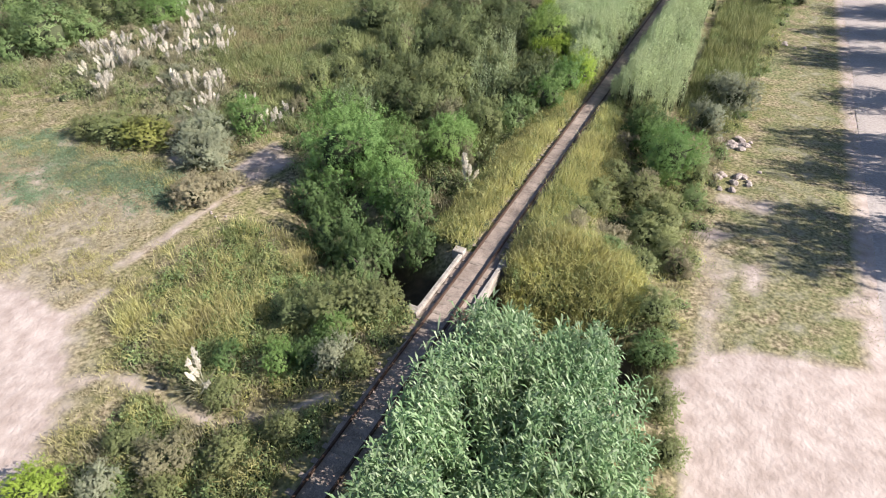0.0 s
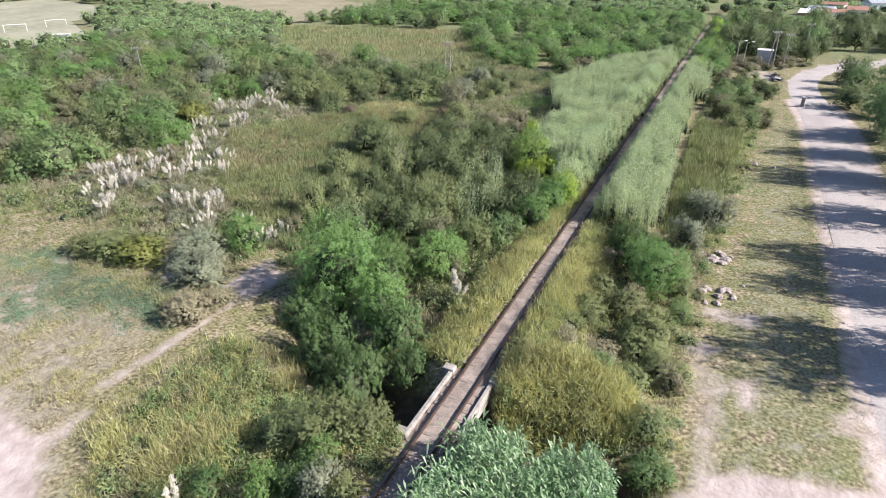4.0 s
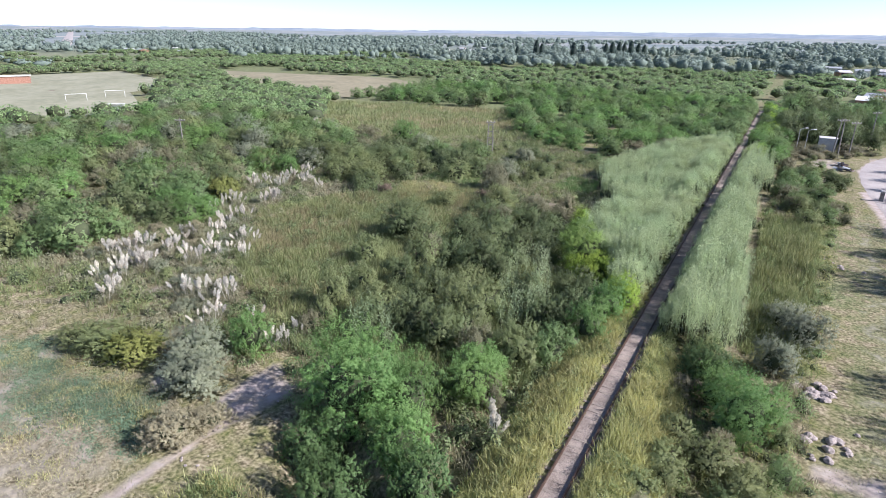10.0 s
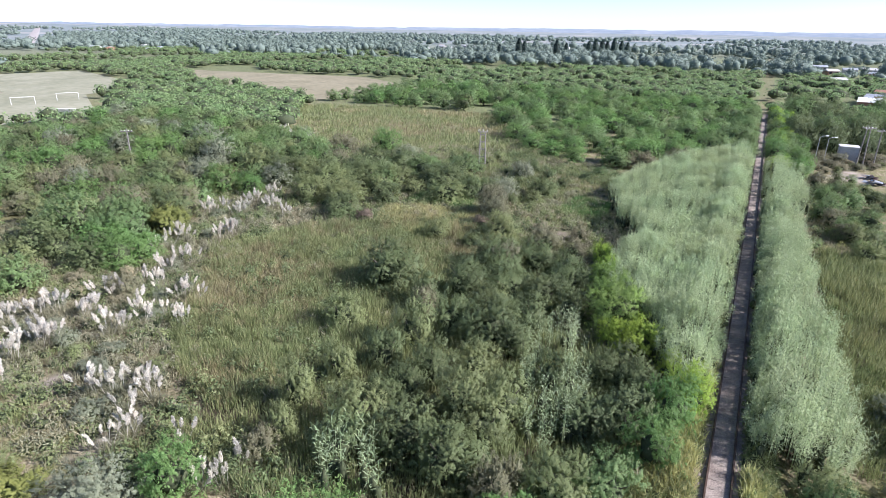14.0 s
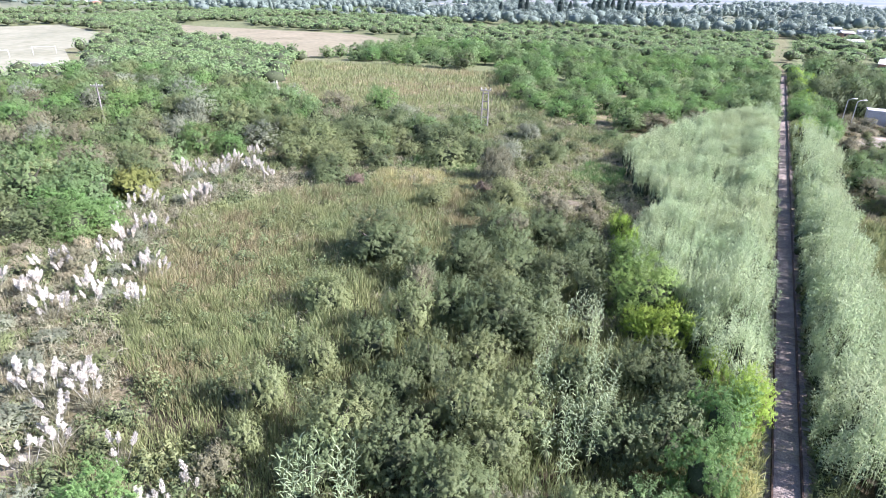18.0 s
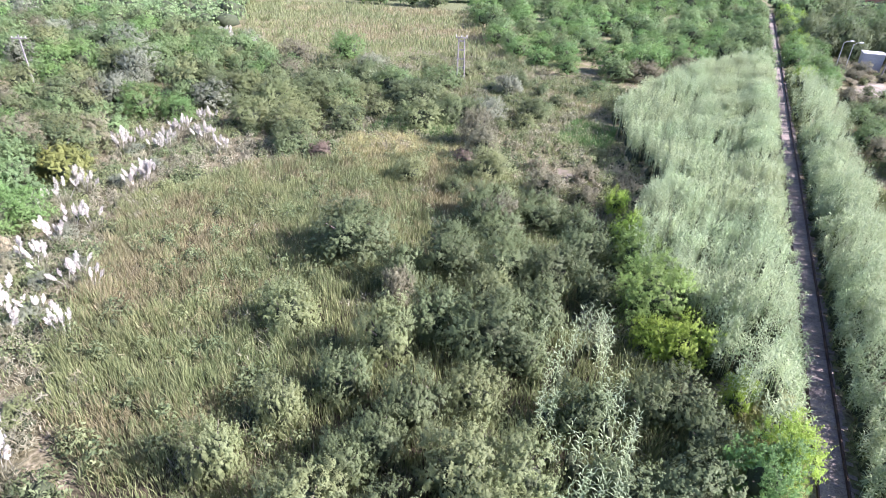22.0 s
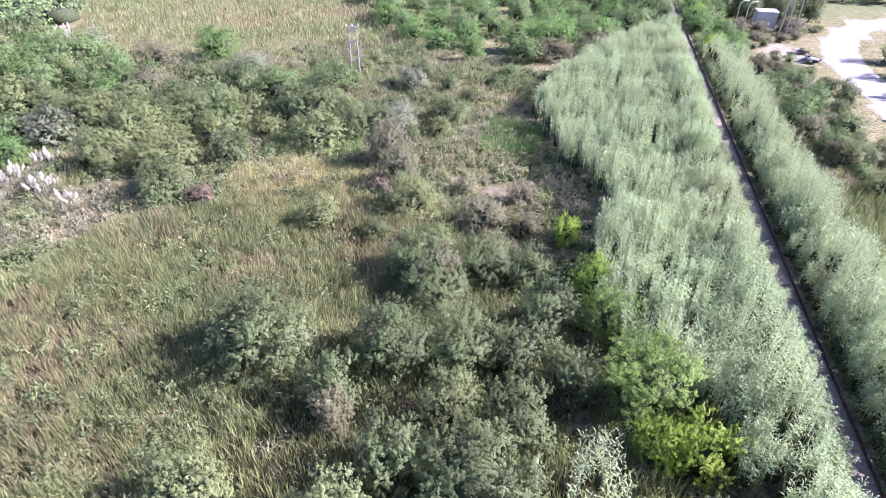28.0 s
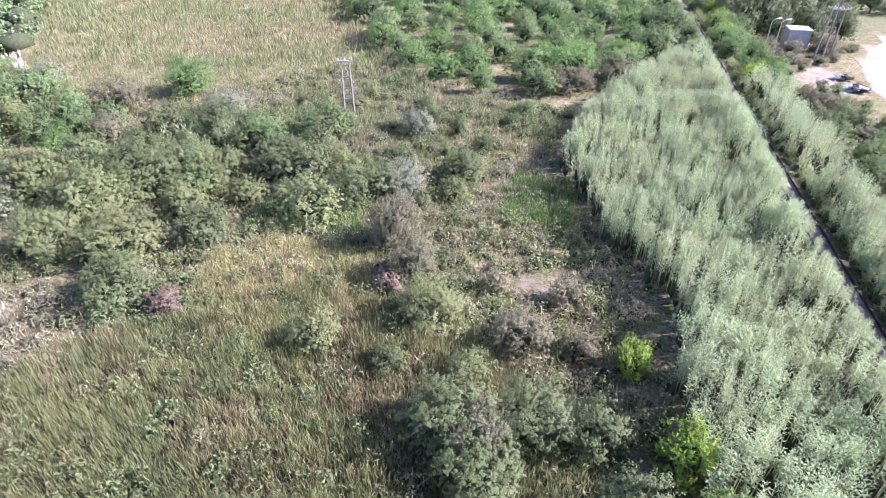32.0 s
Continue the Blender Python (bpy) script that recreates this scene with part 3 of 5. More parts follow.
def ribbon(line, width, lift, n=200, wav=0.25):
    line = np.array(line, float)
    s = np.concatenate([[0], np.cumsum(np.hypot(*np.diff(line, axis=0).T))])
    q = np.linspace(0, s[-1], n)
    c = np.column_stack([np.interp(q, s, line[:, 0]), np.interp(q, s, line[:, 1])])
    for _ in range(6):
        c[1:-1] = (c[:-2] + c[1:-1] * 2 + c[2:]) / 4
    t = unit(np.gradient(c, axis=0))
    nrm = np.column_stack([-t[:, 1], t[:, 0]])
    cols = np.linspace(-0.5, 0.5, 9)
    V = []
    for k in cols:
        wv = wav * (vnoise(q * 0.35, q * 0 + k * 9) - 0.5) * (abs(k) > 0.4)
        p = c + nrm * (k * width + wv)[:, None]
        V.append(np.column_stack([p, gz(p[:, 0], p[:, 1]) + lift * (1 - (2 * k) ** 4 * 0.8) - 0.02 * (abs(abs(k) - 0.22) < 0.08)]))
    V = np.stack(V, 1).reshape(-1, 3)
    i = (np.arange(n - 1)[:, None] * 9 + np.arange(8)).ravel()
    return V, np.stack([i, i + 1, i + 10, i + 9], 1)[:, ::-1]


tagged(new("road", mesh("road", *ribbon(ROADLINE, np.interp(np.linspace(0, 1, 200), [0, 0.42, 0.56, 1], [5.4, 5.4, 4.3, 4.2]), 0.07), ROAD, True)), "pale packed dirt road with wheel ruts", "road", kind="structure")


# ---- the railway ----
def build_track():
    y0, y1 = -26.0, 166.0
    q = np.linspace(y0, y1, 260)
    cols = np.linspace(-1.2, 1.2, 11)
    V = []
    for k in cols:
        e = 0.2 * (vnoise(q * 0.7, q * 0 + k * 5) - 0.5) * (abs(k) > 0.9)
        z = -0.09 + 0.06 * (vnoise(q * 2.1, q * 0 + k * 7) - 0.5) - 0.12 * (abs(k) / 1.2) ** 3
        V.append(np.column_stack([k + e, q, z]))
    V = np.stack(V, 1).reshape(-1, 3)
    i = (np.arange(259)[:, None] * 11 + np.arange(10)).ravel()
    track = thing("railway_track", pose(0, 0, 0), "disused narrow track of rusty rails on worn timber sleepers", "railway track", kind="structure")
    part("ballast", mesh("ballast", V, np.stack([i, i + 1, i + 12, i + 11], 1), BALLAST, True), track, "dusty brown ballast")
    prof = [(-0.055, 0), (0.055, 0), (0.055, 0.015), (0.012, 0.03), (0.012, 0.085), (0.033, 0.095), (0.033, 0.125), (-0.033, 0.125), (-0.033, 0.095), (-0.012, 0.085), (-0.012, 0.03), (-0.055, 0.015)]
    for sx in (-0.53, 0.53):
        yy = np.linspace(y0, y1, 60)
        V = np.concatenate([[(sx + a, y, -0.055 + b) for a, b in prof] for y in yy])
        n = len(prof)
        F = [(s * n + k, s * n + (k + 1) % n, (s + 1) * n + (k + 1) % n, (s + 1) * n + k) for s in range(59) for k in range(n)]
        part("rail", mesh("rail", V, np.array(F), RUST), track, "brown rusty steel rail")
    ms = [mesh("sleeper", *box(-0.93 + 0.03 * k, 0.95 - 0.04 * k, -0.11, 0.11 - 0.01 * k, -0.17, 0, 0.015), SLEEPER) for k in range(3)]
    r = np.random.default_rng(3)
    y, k = y0 + 0.3, 0
    while y < y1:
        s = part("sleeper", ms[k % 3], track)
        s.matrix_basis = pose(r.normal(0, 0.03), y, -0.072 - abs(r.normal(0, 0.018)), 0, 0, r.normal(0, 1.5))
        y, k = y + 0.68 + r.normal(0, 0.02), k + 1


build_track()


def build_bridge():
    b = thing("railway_bridge", pose(0, -2.7, 0), "small concrete railway bridge with low side beams", "bridge", kind="structure")
    for sx in (-1, 1):
        x0, x1 = sorted((sx * 1.02, sx * 1.24))
        part("side_beam", mesh("side_beam", *box(x0, x1, -2.25, 2.25, -0.75, 0.04, 0.03), CONCRETE), b)
        for ey in (-2.5, 2.5):
            part("end_block", mesh("end_block", *box(min(sx * 1.0, sx * 1.62), max(sx * 1.0, sx * 1.62), ey - 0.24, ey + 0.24, -2.6, 0.13, 0.03), CONCRETE), b)
    part("deck", mesh("deck", *box(-1.02, 1.02, -2.45, 2.45, -0.62, -0.27, 0.01), CONCRETE), b)
    for ey in (-2.9, 2.9):
        part("abutment", mesh("abutment", *box(-1.5, 1.5, ey - 0.42, ey + 0.42, -3.2, -0.28, 0.02), CONCRETE), b)
    for sx in (-1, 1):
        for ey in (-1, 1):
            part("wing_wall", mesh("wing_wall", *box(min(sx * 1.5, sx * 2.6), max(sx * 1.5, sx * 2.6), ey * 2.9 - 0.14, ey * 2.9 + 0.14, -3.2, -0.75, 0.03), CONCRETE), b)


build_bridge()
pole = new("fallen_pipe", mesh("fallen_pipe", *tube([(1.35, -4.2, -0.2), (1.9, -5.2, 0.35), (2.25, -6.6, 0.75)], [0.04, 0.035, 0.025], 6), GREYPAINT))
tagged(pole, "thin pale pipe leaning out beside the bridge", "pipe")


# ---- plants ----
def crown(kind, N, leaf, wide, seed, droop=0.0, blobs=16, lift=0.3, sag=0.0):
    """A crown of boughs, each with leafy tufts, within a unit radius, with gaps and an uneven outline."""
    r = np.random.default_rng(seed)
    C, S = [], []
    for k in range(blobs):
        q = math.sqrt((k + 0.1) / blobs) * 0.80
        a = 2.4 * k + r.uniform(-0.6, 0.6)
        top = 1.45 * (0.34 + 0.66 * math.sqrt(max(0, 1 - q * q))) * r.uniform(0.70, 1.08)
        C.append((q * math.cos(a), q * math.sin(a), top * 0.86))
        S.append(r.uniform(0.20, 0.36))
        if q > 0.4:
            C.append((q * 1.04 * math.cos(a + 0.5), q * 1.04 * math.sin(a + 0.5), top * r.uniform(0.15, 0.5)))
            S.append(r.uniform(0.24, 0.36))
    C, S = np.array(C), np.array(S)
    m = 24  # sprays to a bough, each a twig with leaves along it
    big = np.repeat(np.arange(len(C)), m)
    d1 = unit(r.normal(size=(len(big), 3)) + [0, 0, 0.35])
    axis = unit(d1 + [0, 0, lift] + r.normal(size=d1.shape) * 0.25)
    T = C[big] + d1 * (S[big] * r.uniform(0.35, 0.85, len(big)))[:, None]
    ts = S[big] * r.uniform(0.4, 0.95, len(big))
    pick = r.integers(0, len(T), N)
    u = r.random(N) ** 0.8
    side = unit(r.normal(size=(N, 3)))
    P = T[pick] + axis[pick] * (u * ts[pick])[:, None] + side * (ts[pick] * 0.26 * (1.1 - 0.8 * u))[:, None]
    P[:, 2] -= sag * (u * ts[pick]) ** 2 * 2.2
    keep = P[:, 2] > 0.01
    P, pk, side = P[keep], pick[keep], side[keep]
    n = unit(side * 0.25 + d1[pk] * 0.6 + unit(P - [0, 0, 0.45]) * 0.7 + r.normal(size=side.shape) * 0.16 + np.array([0, 0, 0.5]))
    # solid filler inside the crown, dark so gaps between boughs look shaded
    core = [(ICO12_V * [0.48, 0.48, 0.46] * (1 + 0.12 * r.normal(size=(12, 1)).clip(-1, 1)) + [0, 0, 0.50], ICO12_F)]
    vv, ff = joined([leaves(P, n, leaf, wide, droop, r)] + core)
    return mesh("crown", vv, ff, LEAF[kind], inner=CORE_SHADE, outer=len(P))


def trunk_mesh(seed, lean=0.12):
    r = np.random.default_rng(seed)
    dx, dy = r.uniform(-lean, lean, 2)
    pieces = [tube([(0, 0, -0.25), (dx * 0.3, dy * 0.3, 0.2), (dx, dy, 0.55)], [0.075, 0.055, 0.035], 6)]
    for k in range(5):
        a = k * 1.26 + r.uniform(-0.4, 0.4)
        e = np.array([math.cos(a) * 0.5, math.sin(a) * 0.5, r.uniform(0.5, 0.75)])
        st = np.array([dx * 0.5, dy * 0.5, 0.25])
        pieces.append(tube([st, (st + e) / 2 + [0, 0, 0.05], e], [0.03, 0.02, 0.01], 4))
    q = []
    for v, f in pieces:
        q.append((v, f))
    v, f = joined(q)
    return mesh("trunk", v, f, BARK)


TRUNKS = [trunk_mesh(50 + k) for k in range(3)]
STYLE = {  # leaf length and width for a crown of unit radius, droop, flatness
    "willow": dict(leaf=0.055, wide=0.019, droop=0.5, lift=0.5, sag=0.5),
    "lime": dict(leaf=0.055, wide=0.023, droop=0.4),
    "dark": dict(leaf=0.052, wide=0.027, droop=0.1),
    "olive": dict(leaf=0.052, wide=0.026, droop=0.1),
    "wood": dict(leaf=0.054, wide=0.026, droop=0.3, lift=0.4, sag=0.3),
    "fresh": dict(leaf=0.055, wide=0.020, droop=0.5, lift=0.5, sag=0.5),
    "deep": dict(leaf=0.050, wide=0.025, droop=0.2, lift=0.4, sag=0.2),
    "grey": dict(leaf=0.056, wide=0.024, droop=0.0),
    "dry": dict(leaf=0.075, wide=0.018, droop=-0.5, lift=0.6),
    "yellow": dict(leaf=0.075, wide=0.036, droop=0.2),
    "straw": dict(leaf=0.11, wide=0.014, droop=-0.8, lift=1.5),
    "red": dict(leaf=0.09, wide=0.034, droop=0.3),
}
NAMES = {
    "willow": ("leafy_tree", "fresh green tree with feathery drooping foliage", "tree"),
    "lime": ("lime_tree", "small bright yellow-green tree", "tree"),
    "dark": ("shrub", "dense dull green shrub in the thicket", "shrub"),
    "olive": ("olive_shrub", "pale olive-green bushy shrub in the thicket", "shrub"),
    "wood": ("scrub_tree", "rounded green tree of the scrub woodland", "tree"),
    "fresh": ("light_green_tree", "light green feathery tree at the edge of the cane", "tree"),
    "deep": ("green_tree", "dense deep green tree beside the railway bridge", "tree"),
    "grey": ("grey_shrub", "silvery grey-green shrub in rough grass", "shrub"),
    "dry": ("dry_shrub", "grey-brown twiggy shrub, nearly leafless", "shrub"),
    "yellow": ("yellowing_tree", "tree with yellowing leaves", "tree"),
    "straw": ("straw_bush", "dry straw-coloured bush in rough grass", "shrub"),
    "red": ("dead_shrub", "rusty red-brown dead shrub", "shrub"),
}
CROWNS = {}


def crown_of(kind, level, k):
    key = (kind, level, k)
    if key not in CROWNS:
        s = dict(STYLE[kind])
        N, g = ((16000, 0.90), (8200, 1.16), (3400, 1.7), (36000, 0.62))[level]
        s["leaf"], s["wide"], s["blobs"] = s["leaf"] * g, s["wide"] * g, (17, 15, 12, 24)[level]
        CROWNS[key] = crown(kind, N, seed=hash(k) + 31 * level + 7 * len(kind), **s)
    return CROWNS[key]


tree_rng = np.random.default_rng(21)


def tree(kind, x, y, rad, h, level=0, group=""):
    """A tree or shrub of that crown radius and height."""
    r = tree_rng
    name, label, cat = NAMES[kind]
    z = float(gz(x, y))
    ob = thing(name, pose(x, y, z), label, cat, group)
    k = int(r.integers(0, 3))
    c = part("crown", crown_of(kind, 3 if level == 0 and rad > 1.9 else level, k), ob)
    low = 0.0 if h < 3.4 else 0.05 * h
    c.matrix_basis = pose(0, 0, low, 0, 0, r.uniform(0, 360)) @ Matrix.Diagonal((rad * r.uniform(0.9, 1.1), rad * r.uniform(0.9, 1.1), (h - low) / 1.5, 1))
    t = part("trunk", TRUNKS[k], ob)
    t.matrix_basis = pose(0, 0, 0, 0, 0, r.uniform(0, 360)) @ Matrix.Diagonal((rad, rad, h, 1))
    return ob


# near trees beside the bridge and along the line
for kind, x, y, rad, h in (
        ("willow", -12.0, 5.2, 3.5, 5.8), ("willow", -9.3, 6.4, 2.2, 4.6), ("deep", -9.0, -0.7, 2.1, 4.4), ("deep", -6.0, -2.4, 2.2, 4.4), ("deep", -5.5, 1.5, 1.7, 3.2), ("deep", -3.7, -0.3, 1.2, 2.4),
        ("willow", -7.0, 10.0, 2.0, 3.6), ("willow", -7.6, 3.2, 1.9, 3.8), ("deep", -12.4, 2.0, 1.9, 3.6), ("olive", -4.5, -6.5, 2.0, 2.6), ("olive", -3.1, -5.5, 1.4, 2.0), ("willow", -4.1, -7.6, 1.0, 2.0),
        ("willow", -5.2, -10.1, 1.1, 1.9), ("grey", -2.8, -9.4, 1.0, 1.8), ("deep", -7.7, -10.9, 0.9, 1.3), ("dark", -6.6, -7.4, 1.1, 1.7), ("olive", -1.7, -9.3, 0.7, 1.2), ("deep", -4.0, -9.2, 1.2, 1.8)):
    tree(kind, x, y, rad, h)
for kind, x, y, rad, h in (
        ("olive", -6.4, -12.6, 0.8, 1.2), ("dry", -6.3, -15.8, 1.2, 1.5), ("lime", -9.5, -18.9, 1.1, 1.5), ("grey", -7.6, -17.6, 0.9, 1.3), ("olive", -4.1, -14.7, 1.1, 1.4), ("olive", -8.3, -15.9, 0.9, 1.2),
        ("olive", -2.5, -13.1, 0.8, 1.1), ("olive", -5.2, -17.0, 1.0, 1.3), ("grey", -24.2, 4.2, 2.1, 2.9), ("grey", -22.3, 2.4, 2.1, 2.3), ("straw", -19.2, -1.4, 1.8, 1.7), ("straw", -18.4, 0.6, 1.2, 1.3),
        ("olive", -31.0, 2.4, 2.2, 2.0), ("yellow", -28.6, 2.6, 2.0, 1.9), ("olive", -33.6, 1.8, 1.7, 1.6), ("willow", -22.3, 7.0, 1.8, 3.2), ("dry", -5.9, 10.0, 0.9, 2.2), ("red", 1.6, -5.4, 0.7, 1.4)):
    tree(kind, x, y, rad, h)
for kind, x, y, rad, h in (
        ("willow", 7.0, 14.6, 2.3, 3.9), ("olive", 4.2, 20.4, 1.6, 2.6), ("grey", 9.8, 27.6, 1.9, 2.8), ("grey", 8.2, 22.8, 1.6, 2.5), ("olive", 5.7, 10.9, 1.6, 1.9), ("olive", 7.8, 8.4, 1.7, 1.9), ("olive", 3.8, 9.4, 1.3, 1.5),
        ("olive", 9.0, 5.2, 1.4, 1.8), ("olive", 7.2, 6.9, 1.3, 1.6), ("wood", 9.0, 11.6, 1.0, 1.6), ("olive", 8.8, 0.7, 1.2, 1.7), ("wood", 9.3, -1.6, 1.0, 1.5), ("olive", 10.0, -4.6, 1.0, 1.5), ("olive", 10.7, -6.9, 0.9, 1.3),
        ("olive", 11.0, -9.4, 0.9, 1.3), ("dark", 2.3, -3.6, 1.0, 1.8), ("deep", 4.6, 18.6, 2.0, 3.2), ("willow", 5.4, 16.6, 1.6, 3.0)):
    tree(kind, x, y, rad, h)
THICKET = "dull green thicket"
for kind, x, y, rad, h in (
        ("dark", -27.0, 32.4, 3.1, 4.6), ("olive", -25.6, 24.2, 1.7, 3.0), ("olive", -19.4, 23.8, 1.5, 4.2), ("dark", -19.8, 20.8, 1.5, 3.2), ("olive", -21.4, 18.4, 1.3, 3.0),
        ("olive", -21.8, 15.0, 1.5, 3.6), ("olive", -20.6, 12.3, 1.1, 2.6), ("olive", -17.2, 14.4, 1.7, 3.6), ("dark", -20.4, 33.6, 2.5, 4.2), ("dark", -16.7, 34.4, 2.2, 3.8),
        ("dark", -14.0, 34.6, 1.9, 3.4), ("dark", -12.8, 38.2, 1.9, 3.2), ("dark", -15.0, 26.8, 2.4, 4.2), ("dark", -18.2, 27.0, 1.8, 3.6), ("dark", -13.0, 26.4, 1.5, 3.2)):
    tree(kind, x, y, rad, h, 0, THICKET)
for kind, x, y, rad, h in (
        ("olive", -14.1, 22.7, 1.4, 3.0), ("dark", -16.2, 20.8, 1.6, 3.2), ("olive", -12.9, 18.3, 1.9, 3.8), ("olive", -10.8, 19.0, 1.8, 3.8), ("dark", -16.5, 18.4, 1.4, 2.8),
        ("olive", -11.0, 16.8, 1.7, 3.4), ("dark", -6.0, 26.2, 1.6, 3.0), ("dark", -4.6, 24.8, 1.5, 2.8), ("dark", -7.2, 25.6, 1.3, 2.6), ("dark", -4.8, 21.0, 1.9, 3.4),
        ("dark", -17.3, 17.0, 1.4, 2.6), ("dark", -11.5, 33.5, 1.6, 3.0), ("dark", -22.2, 30.4, 1.6, 3.2), ("dark", -11.6, 14.0, 2.0, 3.4), ("dark", -17.0, 12.6, 1.6, 2.8)):
    tree(kind, x, y, rad, h, 0, THICKET)
for kind, x, y, rad, h in (
        ("dark", -14.4, 14.6, 1.8, 3.2), ("dry", -8.8, 13.6, 1.4, 2.8), ("wood", -4.4, 15.9, 1.7, 2.9), ("dark", -7.0, 20.0, 1.7, 3.0), ("olive", -6.4, 14.8, 2.0, 3.2),
        ("willow", -7.4, 11.5, 1.7, 3.0), ("dry", -20.6, 10.9, 1.0, 1.8), ("dark", -9.6, 23.6, 1.5, 2.8), ("dark", -13.4, 30.4, 1.8, 3.2), ("olive", -16.6, 30.6, 1.6, 3.4),
        ("fresh", -7.8, 33.4, 2.5, 4.4), ("fresh", -9.5, 38.0, 1.7, 3.4), ("willow", -2.6, 22.6, 1.6, 3.2), ("willow", -3.0, 19.2, 1.8, 3.2), ("dry", -21.6, 29.0, 1.0, 2.8)):
    tree(kind, x, y, rad, h, 0, THICKET)
for x, y, rad, h in ((-1.9, 24.0, 1.4, 2.9), (-10.6, 41.6, 1.4, 2.8), (-5.8, 30.6, 1.6, 3.0), (-7.6, 30.6, 1.2, 2.4), (-12.5, 47.6, 1.1, 2.2), (-3.4, 27.6, 0.9, 2.4)):
    tree("lime", x, y, rad, h)
for kind, x, y, rad, h in (
        ("dark", -21.2, 41.6, 2.4, 3.6), ("dry", -19.6, 40.6, 1.8, 3.4), ("dark", -17.4, 42.4, 2.1, 3.4), ("dark", -19.4, 39.2, 2.0, 3.2), ("dark", -14.4, 42.4, 1.6, 2.8),
        ("olive", -21.0, 45.6, 1.3, 2.0), ("dry", -15.2, 48.6, 1.2, 1.9), ("dark", -25.2, 45.2, 1.2, 1.8), ("olive", -24.0, 49.4, 2.1, 3.2), ("dry", -18.4, 48.4, 1.9, 2.7),
        ("olive", -29.8, 46.2, 1.6, 2.3), ("straw", -20.6, 53.5, 1.0, 1.3), ("dry", -16.2, 53.0, 1.2, 1.8), ("straw", -17.0, 57.6, 0.6, 1.0), ("red", -27.2, 52.0, 1.2, 1.6)):
    tree(kind, x, y, rad, h)
for kind, x, y, rad, h in (
        ("dry", -28.4, 57.2, 2.1, 4.2), ("grey", -29.8, 64.6, 2.2, 3.2), ("dark", -33.6, 61.6, 2.0, 3.6), ("dark", -25.6, 68.0, 2.2, 2.8), ("dry", -26.2, 53.6, 1.8, 3.6),
        ("red", -40.2, 47.2, 1.3, 1.6), ("olive", -46.8, 52.0, 3.2, 3.4), ("olive", -52.0, 51.0, 2.6, 3.6), ("dark", -43.8, 47.6, 2.4, 3.2), ("dark", -51.4, 60.8, 3.2, 4.2),
        ("olive", -58.0, 57.4, 3.0, 4.2), ("olive", -46.0, 63.4, 2.4, 3.2), ("dark", -41.8, 67.4, 2.5, 3.2), ("dark", -59.4, 57.0, 3.6, 4.4), ("dark", -48.6, 62.0, 3.2, 4.0)):
    tree(kind, x, y, rad, h)
for kind, x, y, rad, h in (
        ("dark", -66.4, 57.6, 3.6, 4.6), ("willow", -60.8, 49.2, 2.0, 3.1), ("grey", -69.8, 49.0, 3.0, 4.4), ("olive", -65.5, 48.6, 2.6, 4.0), ("yellow", -54.4, 31.6, 2.3, 3.6),
        ("willow", -50.8, 23.6, 2.3, 3.4), ("willow", -50.0, 25.6, 1.9, 2.9), ("olive", -61.2, 37.6, 2.8, 4.0), ("olive", -52.5, 56.2, 3.2, 4.2), ("dark", -50.6, 71.8, 3.2, 3.8),
        ("wood", -55.8, 26.4, 2.7, 4.0), ("dry", -44.0, 19.5, 1.5, 2.2), ("dry", -63.8, 33.0, 3.0, 4.2), ("grey", -52.4, 76.6, 2.6, 3.4), ("grey", -31.8, 76.6, 2.0, 2.8)):
    tree(kind, x, y, rad, h)
for kind, x, y, rad, h in (("grey", 8.6, 29.8, 1.6, 2.3), ("olive", 9.5, 64.6, 1.7, 2.4), ("olive", 10.1, 59.0, 1.6, 2.3), ("dry", -17.5, 93.0, 3.0, 3.0), ("dry", -12.0, 96.0, 2.5, 3.0), ("dry", -75.6, 38.4, 3.2, 4.4), ("willow", -61.0, 83.2, 3.2, 4.4)):
    tree(kind, x, y, rad, h)


def scatter(poly, n, gap, seed, avoid=(), tries=40):
    """Spots within a polygon, none nearer to another than gap."""
    r = np.random.default_rng(seed)
    P = np.array(poly)
    lo, hi = P.min(0), P.max(0)
    c = r.uniform(lo, hi, (n * tries, 2))
    ok = inside(poly, c[:, 0], c[:, 1]) > 0.3
    for a in avoid:
        ok &= inside(a, c[:, 0], c[:, 1]) < -0.6
    ok &= (np.abs(c[:, 0]) > 1.9) & (along(ROADLINE, c[:, 0], c[:, 1]) > 4)
    c = c[ok]
    got = np.zeros((0, 2))
    for p in c:
        if len(got) >= n:
            break
        if len(got) == 0 or np.min(np.hypot(*(got - p).T)) > gap:
            got = np.vstack([got, p])
    return got


r = np.random.default_rng(5)
W_SCRUB = [(-47, 8), (-51, 20), (-56, 36), (-60, 50), (-56, 60), (-48, 52), (-36, 56), (-30, 62), (-40, 76), (-60, 74), (-84, 86), (-130, 84), (-130, 30), (-80, 6)]
for x, y in scatter(W_SCRUB, 250, 3.1, 12, (PAMPAS, REEDS)):
    wet = x > -58 and y > 48
    kind = r.choice(["dark", "olive", "wood"], p=[0.45, 0.3, 0.25]) if wet else r.choice(["wood", "willow", "olive", "dark", "dry", "grey"], p=[0.36, 0.16, 0.18, 0.11, 0.11, 0.08])
    rad = r.uniform(1.9, 3.2)
    tree(str(kind), x, y, rad, rad * r.uniform(1.3, 1.75) * (0.85 if wet else 1), 1, "scrub woodland")
